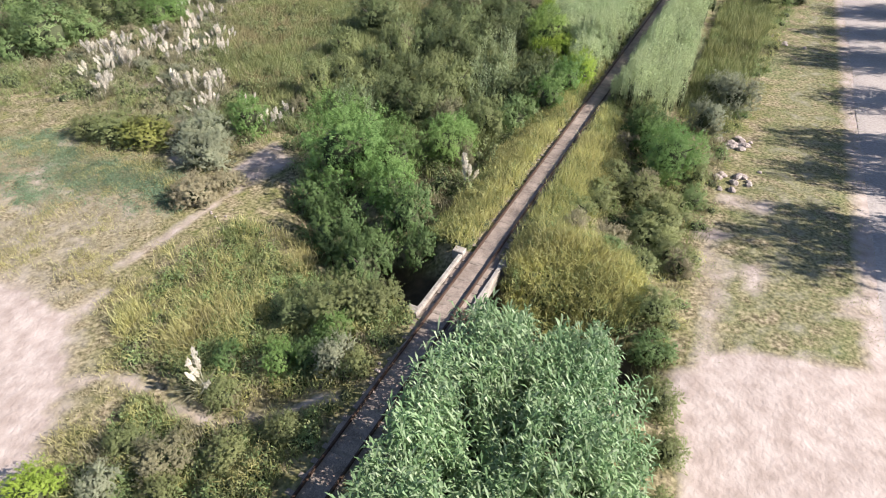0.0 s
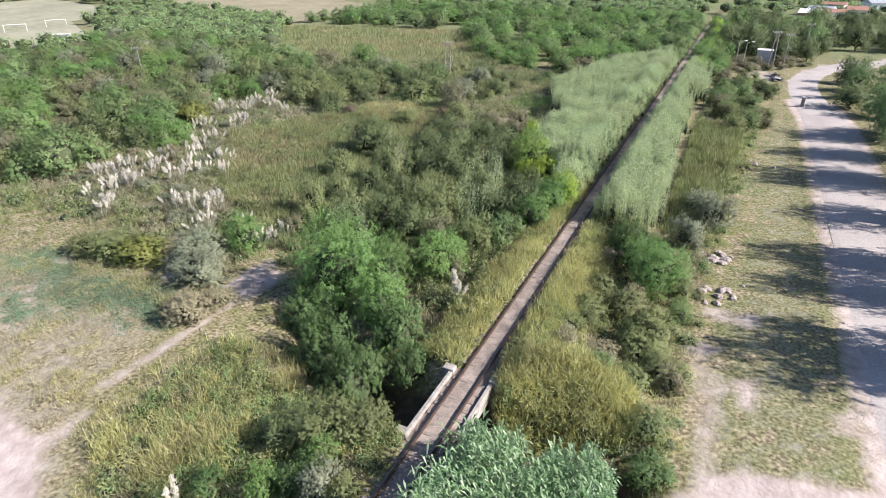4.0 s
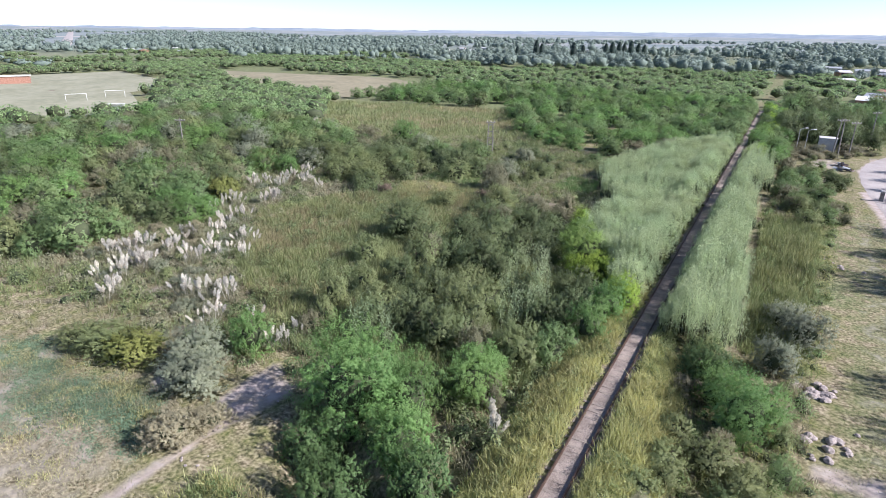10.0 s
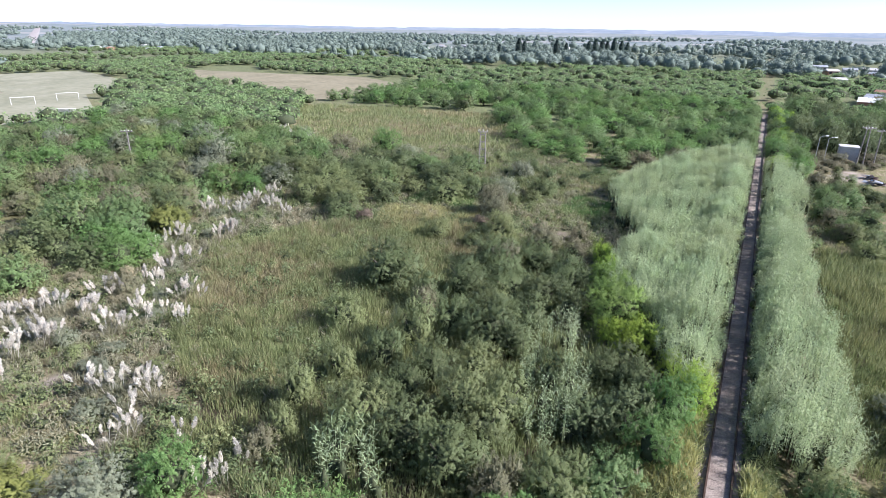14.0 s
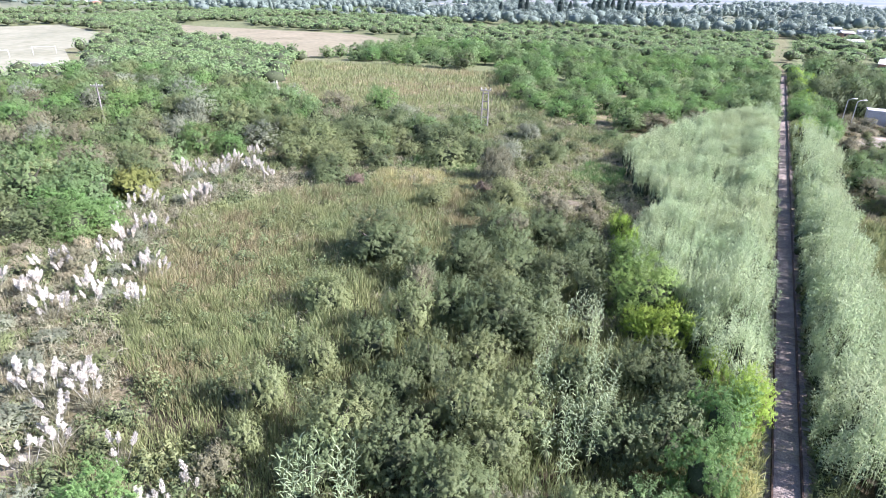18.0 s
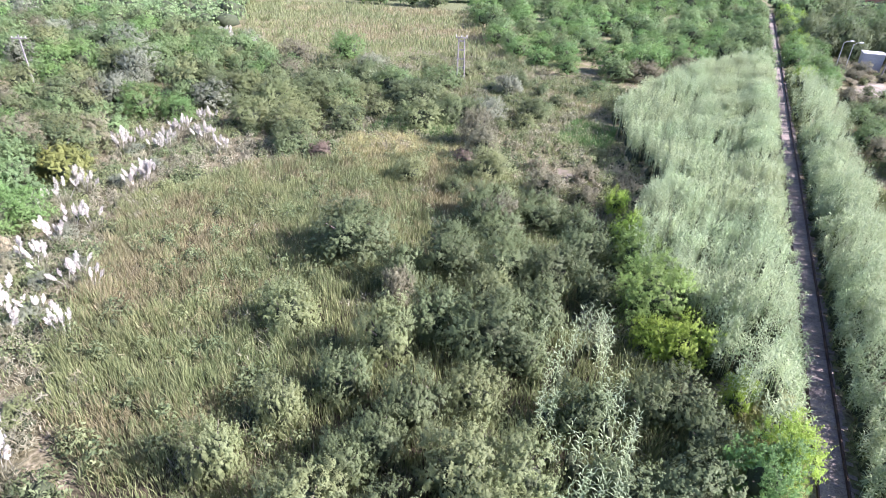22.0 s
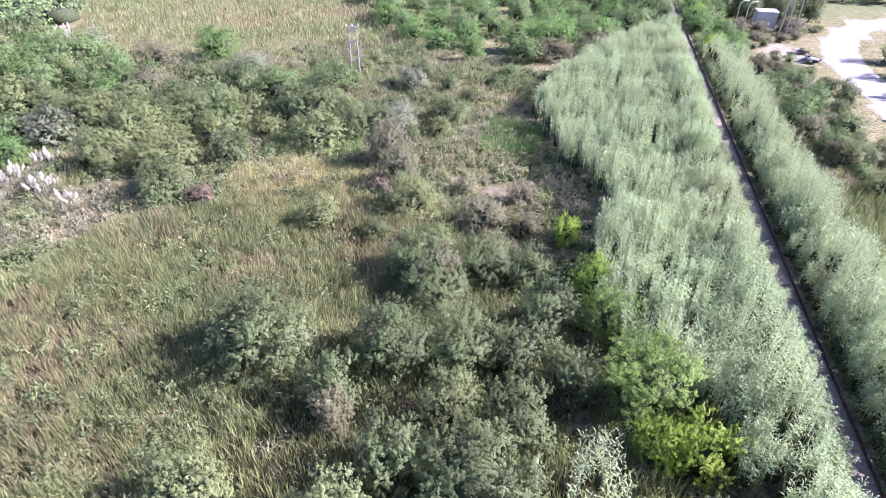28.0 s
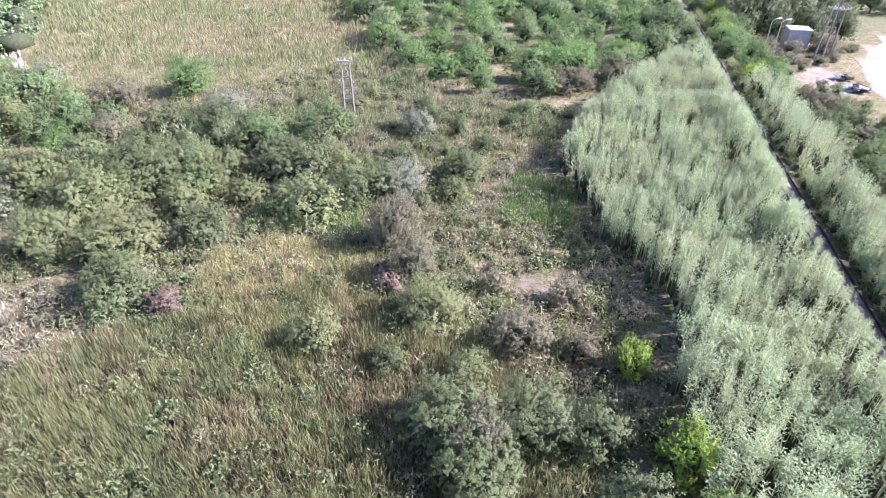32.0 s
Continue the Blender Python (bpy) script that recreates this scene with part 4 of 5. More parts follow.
N_WOOD = [(-66, 141), (-45, 104), (-37, 90), (-20, 88), (-16, 96), (-3.0, 103), (-3.4, 172), (-7, 190), (-64, 190), (-112, 185), (-118, 136)]
for x, y in scatter(N_WOOD, 230, 4.0, 13, (MARSH, CANE_W)):
    rad = r.uniform(2.2, 3.5)
    tree(str(r.choice(["willow", "wood", "dark"], p=[0.54, 0.42, 0.04])), x, y, rad, rad * r.uniform(1.2, 1.6), 1 if y < 125 else 2, "bright green wood beyond the marsh")
E_SCRUB = [(1.6, 94), (1.6, 170), (7, 170), (7.5, 110), (7, 100), (7.5, 94), (5.8, 93)]
for x, y in scatter(E_SCRUB, 46, 2.0, 14):
    tree(str(r.choice(["wood", "lime", "willow"])), x, y, r.uniform(1.3, 2.0), r.uniform(2.2, 3.4), 1, "bushes along the line")
for x, y in scatter([(6.5, 62), (11, 66), (11.5, 90), (7, 96), (6, 75)], 14, 2.2, 15):
    tree(str(r.choice(["dark", "dry", "wood"])), x, y, r.uniform(1.2, 1.9), r.uniform(1.6, 2.8), 1, "bushes by the verge")
for x, y in scatter([(2.6, 2.5), (9.5, 1), (9.8, 17), (3.2, 17)], 16, 1.7, 16):
    tree(str(r.choice(["olive", "straw", "wood"])), x, y, r.uniform(0.8, 1.2), r.uniform(1.0, 1.7), 1, "low bushes beside the track")
for x, y in scatter([(-46, 60), (-28, 62), (-19, 64), (-20, 86), (-34, 88), (-48, 84)], 34, 2.2, 20):
    tree(str(r.choice(["dark", "olive", "wood"], p=[0.4, 0.4, 0.2])), x, y, r.uniform(0.8, 1.6), r.uniform(1.0, 1.9), 1, "bushes about the marsh")
for x, y in scatter([(8, 58), (15, 62), (16, 92), (12, 100), (8, 98)], 34, 1.9, 26):
    tree(str(r.choice(["dark", "wood", "olive", "dry"])), x, y, r.uniform(0.8, 1.7), r.uniform(1.0, 2.2), 1, "bushes by the verge")
for x, y in scatter([(-7, 104), (-1.6, 104), (-1.6, 172), (-7, 172)], 40, 2.0, 27):
    tree("wood", x, y, r.uniform(1.4, 2.4), r.uniform(1.8, 3.2), 1, "bushes along the line")
for x, y in scatter([(5, 123), (11, 122.5), (22, 124), (27, 133), (24, 150), (5, 150)], 30, 3.0, 28):
    tree("dark", x, y, r.uniform(2, 3.2), r.uniform(3.5, 5.5), 1, "dark grove behind the hut")
for x, y in ((8.5, 112), (10.5, 110), (7.5, 108), (12.2, 115.2), (9.5, 116.8), (17, 117.5), (18.5, 119.5)):
    tree("dry", x, y, r.uniform(1.4, 2.1), r.uniform(1.6, 2.4), 1, "dry bushes by the hut")
for x, y in scatter([(9, 104), (14, 106), (18, 112), (23.5, 121), (15, 120), (9, 110)], 18, 1.6, 29):
    tree(str(r.choice(["dry", "straw", "olive"])), x, y, r.uniform(0.7, 1.3), r.uniform(0.6, 1.4), 1, "dry bushes by the hut")
# tall trees beyond the road, which shade the verge
for x, y, rad, h in ((28.5, 13.8, 4.6, 12.2), (28, 22.2, 3.2, 10.6), (28, 27.0, 3.4, 11.2), (28, 36.2, 3.0, 8.8), (28, 46.4, 4.2, 10.8), (28, 55, 3.8, 9.6), (27.5, 63, 3.4, 8)):
    tree("wood", x, y, rad, h, 0, "roadside trees")
for x, y in scatter([(26, 56), (60, 60), (70, 130), (45, 130), (30, 118), (25, 100), (24, 85)], 40, 4.5, 17):
    tree(str(r.choice(["dark", "wood"])), x, y, r.uniform(2, 3.4), r.uniform(3.5, 6), 1, "trees beside the settlement")
for x, y in scatter([(8, 124), (22, 136), (60, 152), (60, 190), (5, 190)], 60, 4.5, 18):
    tree(str(r.choice(["dark", "dark", "wood"])), x, y, r.uniform(2.4, 4), r.uniform(4, 7), 1, "dark grove behind the hut")


for x, y in scatter(PAMPAS, 34, 2.0, 30):
    tree(str(r.choice(["grey", "olive", "straw", "grey"])), x, y, r.uniform(0.6, 1.2), r.uniform(0.7, 1.3), 1, "bushes among the pampas grass")


def stuff(name, pieces, mat, label, cat, outer=0, inner=CORE_SHADE):
    v, f = joined(pieces)
    return tagged(new(name, mesh(name, v, f, mat, inner=inner if outer else None, outer=outer)), label, cat, kind="stuff")


def rand_in(poly, n, seed):
    r = np.random.default_rng(seed)
    P = np.array(poly)
    c = r.uniform(P.min(0), P.max(0), (n, 2))
    return c[inside(poly, c[:, 0], c[:, 1]) > -0.2 * r.random(n)]


def canes(poly, density, seed, h=(3.0, 4.3), nleaf=13, leaf=0.62, low=0.15, wide=0.036, arch=0.25):
    """Giant canes: jointed stems with long arching leaves."""
    r = np.random.default_rng(seed)
    P = np.array(poly)
    area = np.prod(np.ptp(P, axis=0))
    c = rand_in(poly, int(area * density / 4), seed)
    ch = 0.62 + 0.46 * vnoise(c[:, 0] * 0.4, c[:, 1] * 0.4) + 0.18 * vnoise(c[:, 0] * 1.4 + 7, c[:, 1] * 1.4) + 0.08 * r.random(len(c))
    pick = np.repeat(np.arange(len(c)), 4)
    off = r.normal(0, 0.15, (len(pick), 2))
    c = c[pick] + off
    n = len(c)
    base = on_ground(c)
    hh = np.mean(h) * ch[pick] * r.uniform(0.86, 1.08, n)
    edge = inside(poly, c[:, 0], c[:, 1])
    hh = hh * (0.85 + 0.15 * ss(0, 0.9, edge)) * (0.52 + 0.48 * ss(0.8, 2.7, np.abs(c[:, 0])))
    az = r.uniform(0, 2 * np.pi, n)
    lean = np.stack([np.cos(az), np.sin(az)], 1) * r.uniform(0, 0.06, n)[:, None] + off * 0.25
    stem_v, stem_f = blades(base, hh, 0.03, 0.1, r)
    k = np.repeat(np.arange(n), nleaf)
    t = np.tile(low + (1 - low) * np.linspace(0, 1, nleaf) ** 0.8, n) + r.normal(0, 0.02, n * nleaf)
    a = np.tile(np.arange(nleaf) * 2.7, n) + az[k]
    p0 = base[k] + np.column_stack([lean[k] * (hh[k] * t)[:, None], hh[k] * t])
    d = np.column_stack([np.cos(a), np.sin(a), np.zeros(len(a))])
    s = np.column_stack([-np.sin(a), np.cos(a), np.zeros(len(a))])
    L = (leaf * r.uniform(0.7, 1.2, len(a)) * (1.15 - 0.45 * t))[:, None]
    w = wide * leaf / 0.62
    up = np.array([[0, 0, 1.0]])
    rise = (r.uniform(0.1, 0.6, len(a)) + 0.7 * t.clip(0, 1) ** 6)[:, None]
    m = p0 + d * L * 0.40 + up * L * rise * 0.6
    e = p0 + d * L * 0.85 + up * L * (rise - r.uniform(0.0, arch, len(a))[:, None])
    v = np.stack([p0, m - s * w, m + s * w, e], 1).reshape(-1, 3)
    i = 4 * np.arange(len(a))
    f = np.concatenate([np.stack([i, i + 1, i + 2], 1), np.stack([i + 1, i + 3, i + 2], 1)])
    # added solid bodies among the stems: block sunlight, shade painted into their dark colour
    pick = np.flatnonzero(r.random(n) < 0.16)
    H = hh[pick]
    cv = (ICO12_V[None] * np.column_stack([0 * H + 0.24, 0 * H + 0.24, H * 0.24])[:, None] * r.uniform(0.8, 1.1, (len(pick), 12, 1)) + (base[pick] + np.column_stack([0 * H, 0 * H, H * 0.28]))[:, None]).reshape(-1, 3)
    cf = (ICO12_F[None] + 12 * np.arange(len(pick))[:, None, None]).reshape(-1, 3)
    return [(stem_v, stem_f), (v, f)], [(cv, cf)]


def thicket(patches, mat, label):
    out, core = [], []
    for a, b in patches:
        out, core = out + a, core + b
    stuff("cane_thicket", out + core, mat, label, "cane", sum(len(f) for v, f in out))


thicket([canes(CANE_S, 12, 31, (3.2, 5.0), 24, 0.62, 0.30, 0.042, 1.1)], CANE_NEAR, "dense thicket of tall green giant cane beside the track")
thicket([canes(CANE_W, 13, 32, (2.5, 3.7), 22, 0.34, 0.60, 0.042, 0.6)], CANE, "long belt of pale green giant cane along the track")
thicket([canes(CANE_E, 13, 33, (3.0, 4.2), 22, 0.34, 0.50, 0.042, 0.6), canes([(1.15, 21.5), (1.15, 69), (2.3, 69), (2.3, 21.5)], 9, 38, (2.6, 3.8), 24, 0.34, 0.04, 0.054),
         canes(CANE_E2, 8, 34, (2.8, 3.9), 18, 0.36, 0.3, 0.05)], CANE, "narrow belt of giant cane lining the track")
thicket([canes([(-12.7, 28.2), (-9.7, 29.3), (-7.7, 25.3), (-6.4, 18.6), (-8.4, 17.1), (-10.9, 22.7)], 2.6, 35, (2.9, 4.0), 18, 0.42, 0.35, 0.036, 0.6), canes([(-17, 10), (-13.5, 10), (-13.5, 13), (-17, 13)], 2.5, 36, (3, 3.8), 18, 0.45),
         canes([(-62, 60), (-52, 72), (-46, 70), (-54, 60)], 2.0, 37, (2.0, 2.8), 12, 0.6)], CANE, "scattered silvery cane among the shrubs")


def tufts(c, n, h, w, lean, seed, spread=0.12):
    r = np.random.default_rng(seed)
    h = h * (0.5 + 0.5 * vnoise(c[:, 0] * 0.3 + 11, c[:, 1] * 0.3) + 0.55 * vnoise(c[:, 0] * 1.1, c[:, 1] * 1.1 + 5))
    b = np.repeat(on_ground(c), n, 0)
    b[:, :2] += r.normal(0, spread, (len(b), 2))
    hh = np.repeat(np.broadcast_to(h, len(c)) * r.uniform(0.7, 1.2, len(c)), n) * r.uniform(0.6, 1.1, len(b))
    return blades(b, hh, w, lean, r)


c = rand_in(REEDS, 24000, 41)
dry = 0.65 * vnoise(c[:, 0] * 0.28, c[:, 1] * 0.28) + 0.35 * vnoise(c[:, 0] * 1.3 + 8, c[:, 1] * 1.3) + rng.normal(0, 0.1, len(c)) > 0.53
stuff("reed_bed", [tufts(c[~dry], 10, 1.0, 0.030, 0.40, 42, 0.13)], REED, "dense bed of green bulrushes", "reeds")
stuff("dry_reeds", [tufts(c[dry], 10, 0.9, 0.030, 0.45, 43, 0.13)], REED_DRY, "patches of straw-coloured dry bulrushes", "reeds")
c = rand_in([(-30, 34), (-28, 22), (-26, 10), (-12, 7), (-5, 12), (-4, 26), (-11, 34), (-12, 40), (-20, 42)], 13000, 49)
stuff("shaded_reeds", [tufts(c, 7, 1.1, 0.034, 0.5, 40, 0.15)], REED, "green reeds in the shade between the shrubs", "reeds")
c = rand_in([(-41, 53.5), (-36, 56.5), (-29.6, 56), (-27.6, 49.4), (-31.9, 45.5), (-34, 45), (-39.4, 48)], 3200, 183)
stuff("pale_grass", [tufts(c, 8, 0.75, 0.035, 0.7, 184, 0.16)], GRASS_S, "pale straw-coloured grass in a gap of the marsh", "grass")
c = np.concatenate([rand_in([(-21.5, 61.5), (-16, 62), (-16.5, 70), (-21, 70)], 500, 185), rand_in([(-40.5, 57), (-35, 58), (-36, 61), (-40, 60.5)], 260, 186), rand_in([(-34, 57), (-31.5, 57), (-32, 63), (-35, 63)], 160, 187)])
stuff("lush_marsh_grass", [tufts(c, 9, 0.8, 0.05, 0.6, 188, 0.2)], LUSH, "lush bright green grass on wet ground", "grass")
c = rand_in([(-15, -2.5), (-9.5, -2), (-8, -5), (-8.2, -9), (-10.5, -12), (-14, -12), (-16.5, -8)], 2800, 189)
c = c[vnoise(c[:, 0] * 0.55 + 21, c[:, 1] * 0.55) + rng.normal(0, 0.08, len(c)) > 0.42]
stuff("golden_grass", [tufts(c, 8, 0.85, 0.036, 0.9, 190, 0.2)], GRASS_S, "tall golden-green grass between the path and the bridge", "grass")
c = rand_in(MARSH, 21000, 44)
far = c[:, 1] > 92
tone = vnoise(c[:, 0] * 0.09, c[:, 1] * 0.09) + 0.35 * vnoise(c[:, 0] * 0.4, c[:, 1] * 0.4)
g = tone + rng.normal(0, 0.12, len(c)) < 0.86
stuff("marsh_reeds", [tufts(c[g & ~far], 7, 0.9, 0.045, 0.5, 45, 0.22), tufts(c[g & far], 4, 1.2, 0.10, 0.7, 46, 0.4)], REED, "wide marsh of low green reeds", "reeds")
stuff("marsh_dry_reeds", [tufts(c[~g & ~far], 7, 0.8, 0.045, 0.5, 47, 0.22), tufts(c[~g & far], 4, 1.0, 0.10, 0.7, 48, 0.4)], REED_DRY, "browned reeds across the marsh", "reeds")

# grass along the line, on the mound and over the open ground
near_w = [(-1.3, -22), (-1.3, -5.5), (-4, -5), (-9, -4), (-15, -2), (-15.5, -9), (-12, -13), (-9.5, -14.5), (-9, -22)]
near_e = [(1.3, -3), (9.8, -3.5), (10.2, 20), (12, 40), (14, 70), (7, 92), (5.6, 60), (7, 30), (4, 15), (4.4, 5), (2, 4)]
lw = [(-1.05, 0.2), (-1.05, 30), (-3.4, 27), (-4.0, 12), (-3.6, 1)]
le = [(1.1, 3), (1.1, 20), (3.6, 18), (4.0, 6), (3.0, 3)]
mound = [(1.7, -0.6), (1.3, 2.2), (2.6, 4.4), (5.2, 4.6), (8, 2.4), (8, 0), (5, -1.6), (2.4, -1.8)]
c = np.concatenate([rand_in(lw, 3600, 51), rand_in(le, 2400, 52), rand_in(mound, 3600, 53)])
c = c[along(RIM, c[:, 0], c[:, 1]) > 0.4]
stuff("yellow_grass", [tufts(c, 6, 0.8, 0.045, 0.7, 54, 0.12)], GRASS_Y, "tall yellow-green grass lining the track", "grass")
rest = [(-60, -4), (-30, 3), (-18, 4), (-4, 2), (-4, 12), (-12, 12), (-22, 12), (-30, 20), (-47, 32), (-60, 20)]
c = np.concatenate([rand_in(near_w, 4200, 55), rand_in(near_e, 6500, 56), rand_in(rest, 5500, 57)])
keep = np.ones(len(c), bool)
for p in PATHS:
    keep &= along(p, c[:, 0], c[:, 1]) > 0.55
keep &= (along(CREEK, c[:, 0], c[:, 1]) > 1.2) & (inside(BANK, c[:, 0], c[:, 1]) < 0)
c = c[keep]
tone = vnoise(c[:, 0] * 0.35 + 5, c[:, 1] * 0.35)
stuff("rough_grass", [tufts(c[tone < 0.5], 7, 0.6, 0.04, 0.7, 58, 0.16)], GRASS_G, "rough green grass and weeds", "grass")
stuff("straw_grass", [tufts(c[tone >= 0.5], 7, 0.55, 0.04, 0.8, 59, 0.16)], GRASS_D, "dry straw-coloured grass", "grass")
c = rand_in([(-45, -18), (-9, -22), (-9, -14), (-16, -8), (-17.5, -1), (-29, 2), (-43, -0.5), (-46, -6)], 17000, 60)
c = c[inside(DIRT_W, c[:, 0], c[:, 1]) < 0.2 * rng.normal(size=len(c))]
for p in PATHS:
    c = c[along(p, c[:, 0], c[:, 1]) > 0.4]
c = c[vnoise(c[:, 0] * 0.5 + 3, c[:, 1] * 0.5) + rng.normal(0, 0.15, len(c)) > 0.35]
k = vnoise(c[:, 0] * 0.8 + 40, c[:, 1] * 0.8) + rng.normal(0, 0.12, len(c)) > 0.55
stuff("golden_short_grass", [tufts(c[k], 8, 0.34, 0.024, 1.1, 192, 0.2)], GRASS_S, "golden tufts of grass in the open field", "grass")
stuff("short_grass", [tufts(c[~k], 8, 0.22, 0.022, 1.2, 62, 0.2)], GRASS_D, "short trampled dry grass of the open field", "grass")
c = rand_in(VERGE, 6500, 61)
c = c[(inside(DIRT_E, c[:, 0], c[:, 1]) < 0) & (vnoise(c[:, 0] * 0.45 + 13, c[:, 1] * 0.45) + rng.normal(0, 0.12, len(c)) > 0.42)]
h = len(c) // 2
stuff("verge_grass", [tufts(c[:h], 7, 0.12, 0.022, 1.0, 63, 0.22)], GRASS_G, "short grass of the roadside verge", "grass")
stuff("dry_verge_grass", [tufts(c[h:], 7, 0.12, 0.022, 1.0, 64, 0.22)], GRASS_D, "short dry grass of the roadside verge", "grass")


def undergrowth(c, rad, h, m, leaf, wide, seed, droop=0.1):
    """Low domes of leaves, close to the ground."""
    r = np.random.default_rng(seed)
    n = len(c)
    g = on_ground(c)
    R, H = r.uniform(*rad, n), r.uniform(*h, n)
    k = np.repeat(np.arange(n), m)
    d = unit(r.normal(size=(len(k), 3)))
    d[:, 2] = np.abs(d[:, 2])
    q = r.uniform(0.6, 1.05, len(k))[:, None] * (0.75 + 0.5 * vnoise(d[:, 0] * 2.5 + k, d[:, 1] * 2.5)[:, None])
    P = g[k] + d * q * np.column_stack([R[k], R[k], H[k]])
    v, f = leaves(P, d + r.normal(size=d.shape) * 0.6 + [0, 0, 0.3], leaf, wide, droop, r)
    # filler domes under the leaves, painted as dark as the shaded inside
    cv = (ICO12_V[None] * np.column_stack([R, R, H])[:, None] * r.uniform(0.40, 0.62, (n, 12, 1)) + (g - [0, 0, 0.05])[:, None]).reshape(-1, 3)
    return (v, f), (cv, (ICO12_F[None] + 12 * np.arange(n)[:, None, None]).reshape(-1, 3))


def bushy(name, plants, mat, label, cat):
    """Undergrowth as one stretch: the leaves of all plants, then their dark cores, coloured as shade."""
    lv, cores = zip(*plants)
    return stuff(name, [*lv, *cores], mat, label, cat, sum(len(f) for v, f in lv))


rc = np.random.default_rng(170)
c = np.concatenate([np.column_stack([rc.normal(cx, q * 0.6, n), rc.normal(cy, q * 0.4, n)]) for cx, cy, q, n in ((-28.5, -2.0, 3.4, 70), (-24.5, -0.8, 2.2, 36), (-35, -1.5, 3.5, 55), (-31, -5.5, 2.5, 20), (-21.5, -2.2, 1.5, 20))])
c = c[inside(FIELD_W, c[:, 0], c[:, 1]) > 0]
stuff("clover", [undergrowth(np.repeat(c, 2, 0) + rc.normal(0, 0.5, (2 * len(c), 2)), (0.4, 0.9), (0.05, 0.16), 90, 0.10, 0.05, 171)[0]], CLOVER, "low blue-green weeds in the dry field", "weeds")


def tuss_fill(poly, n, seed):
    return undergrowth(rand_in(poly, n, seed), (0.35, 0.7), (0.5, 0.95), 56, 0.34, 0.032, seed, -0.9)


bushy("green_tussocks", [tuss_fill(lw, 260, 161), tuss_fill(le, 240, 162), tuss_fill(mound, 160, 163), tuss_fill([(1.1, 19), (1.1, 170), (2.2, 170), (2.2, 19)], 1000, 164), tuss_fill([(-2.2, 29), (-2.2, 170), (-1.1, 170), (-1.1, 29)], 900, 165)],
      GRASS_G, "green tussocks of grass at the edge of the track", "grass")
bushy("grass_tussocks", [tuss_fill(lw, 380, 151), tuss_fill(le, 260, 152), tuss_fill(mound, 480, 153), tuss_fill(near_w, 110, 155)], GRASS_Y, "fluffy tussocks of yellow-green grass beside the track", "grass")
bushy("reed_tussocks", [tuss_fill(REEDS, 240, 166), tuss_fill([(-38, 21), (-33, 27), (-30, 22), (-33, 16)], 70, 167)], REED_DRY, "fans of dry grass among the reeds", "grass")
bushy("pampas_tussocks", [tuss_fill(PAMPAS, 1100, 154)], TUSSOCK, "greyish tussocks of pampas grass without plumes", "grass")


def lowland(n, seed):
    c = rand_in(LOWLAND, n, seed)
    bare = (inside(BANK, c[:, 0], c[:, 1]) > -0.2) | (np.hypot((c[:, 0] + 17.3) * 0.8, c[:, 1] - 54.5) < 2.6) | (np.hypot(c[:, 0] + 24.3, c[:, 1] - 12.3) < 1.5) | (along(CREEK, c[:, 0], c[:, 1]) < 1.3)
    thin = (inside(SHRUBS, c[:, 0], c[:, 1]) > 0) & (np.random.default_rng(seed).random(len(c)) < 0.55)
    return c[~bare & ~thin]


c = lowland(4200, 65)
c = c[(inside(REEDS, c[:, 0], c[:, 1]) < 0.5) | (rng.random(len(c)) < 0.6)]
tone = vnoise(c[:, 0] * 0.22 + 30, c[:, 1] * 0.22) + np.random.default_rng(1).normal(0, 0.1, len(c))
bushy("undergrowth", [undergrowth(c[tone < 0.42], (0.5, 1.15), (0.6, 1.5), 110, 0.19, 0.10, 66)], LEAF["dark"], "dull green low undergrowth over the wet ground", "undergrowth")
bushy("olive_undergrowth", [undergrowth(c[(tone >= 0.42) & (tone < 0.6)], (0.5, 1.0), (0.5, 1.3), 110, 0.18, 0.085, 67)], LEAF["olive"], "olive-green low weeds over the wet ground", "undergrowth")
bushy("straw_undergrowth", [undergrowth(c[tone >= 0.6], (0.5, 1.0), (0.4, 1.0), 90, 0.30, 0.06, 68, -0.6)], TUSSOCK, "straw-coloured dry weeds over the wet ground", "undergrowth")
g2 = [(-24, 38), (-12, 34), (-11, 58), (-18, 66), (-30, 62), (-46, 58), (-48, 46), (-34, 52), (-24, 52)]
c = rand_in(g2, 1500, 76)
c = c[np.hypot((c[:, 0] + 17.3) * 0.8, c[:, 1] - 54.5) > 1.8]
q = len(c) // 3
bushy("marsh_edge_weeds", [undergrowth(c[:q], (0.4, 0.9), (0.4, 1.2), 100, 0.17, 0.08, 77)], LEAF["olive"], "olive weeds crowding the edge of the reed bed", "undergrowth")
bushy("marsh_edge_straw", [undergrowth(c[q:], (0.4, 0.8), (0.4, 0.9), 60, 0.3, 0.05, 78, -0.7)], GRASS_D, "straw-coloured grass crowding the edge of the reed bed", "grass")
c = rand_in([(6.3, 24), (10, 26), (11.5, 58), (6, 60)], 2600, 79)
stuff("lush_grass", [tufts(c, 7, 1.2, 0.045, 0.5, 80, 0.15)], REED, "lush tall green grass between the cane and the verge", "grass")
c = lowland(11000, 69)
tone = vnoise(c[:, 0] * 0.2 + 60, c[:, 1] * 0.2)
stuff("tall_weeds", [tufts(c[tone < 0.55], 7, 0.9, 0.045, 0.7, 70, 0.2)], GRASS_G, "tall green weeds between the bushes", "grass")
stuff("tall_dry_weeds", [tufts(c[tone >= 0.55], 7, 0.8, 0.045, 0.8, 71, 0.2)], GRASS_D, "tall dry weeds between the bushes", "grass")
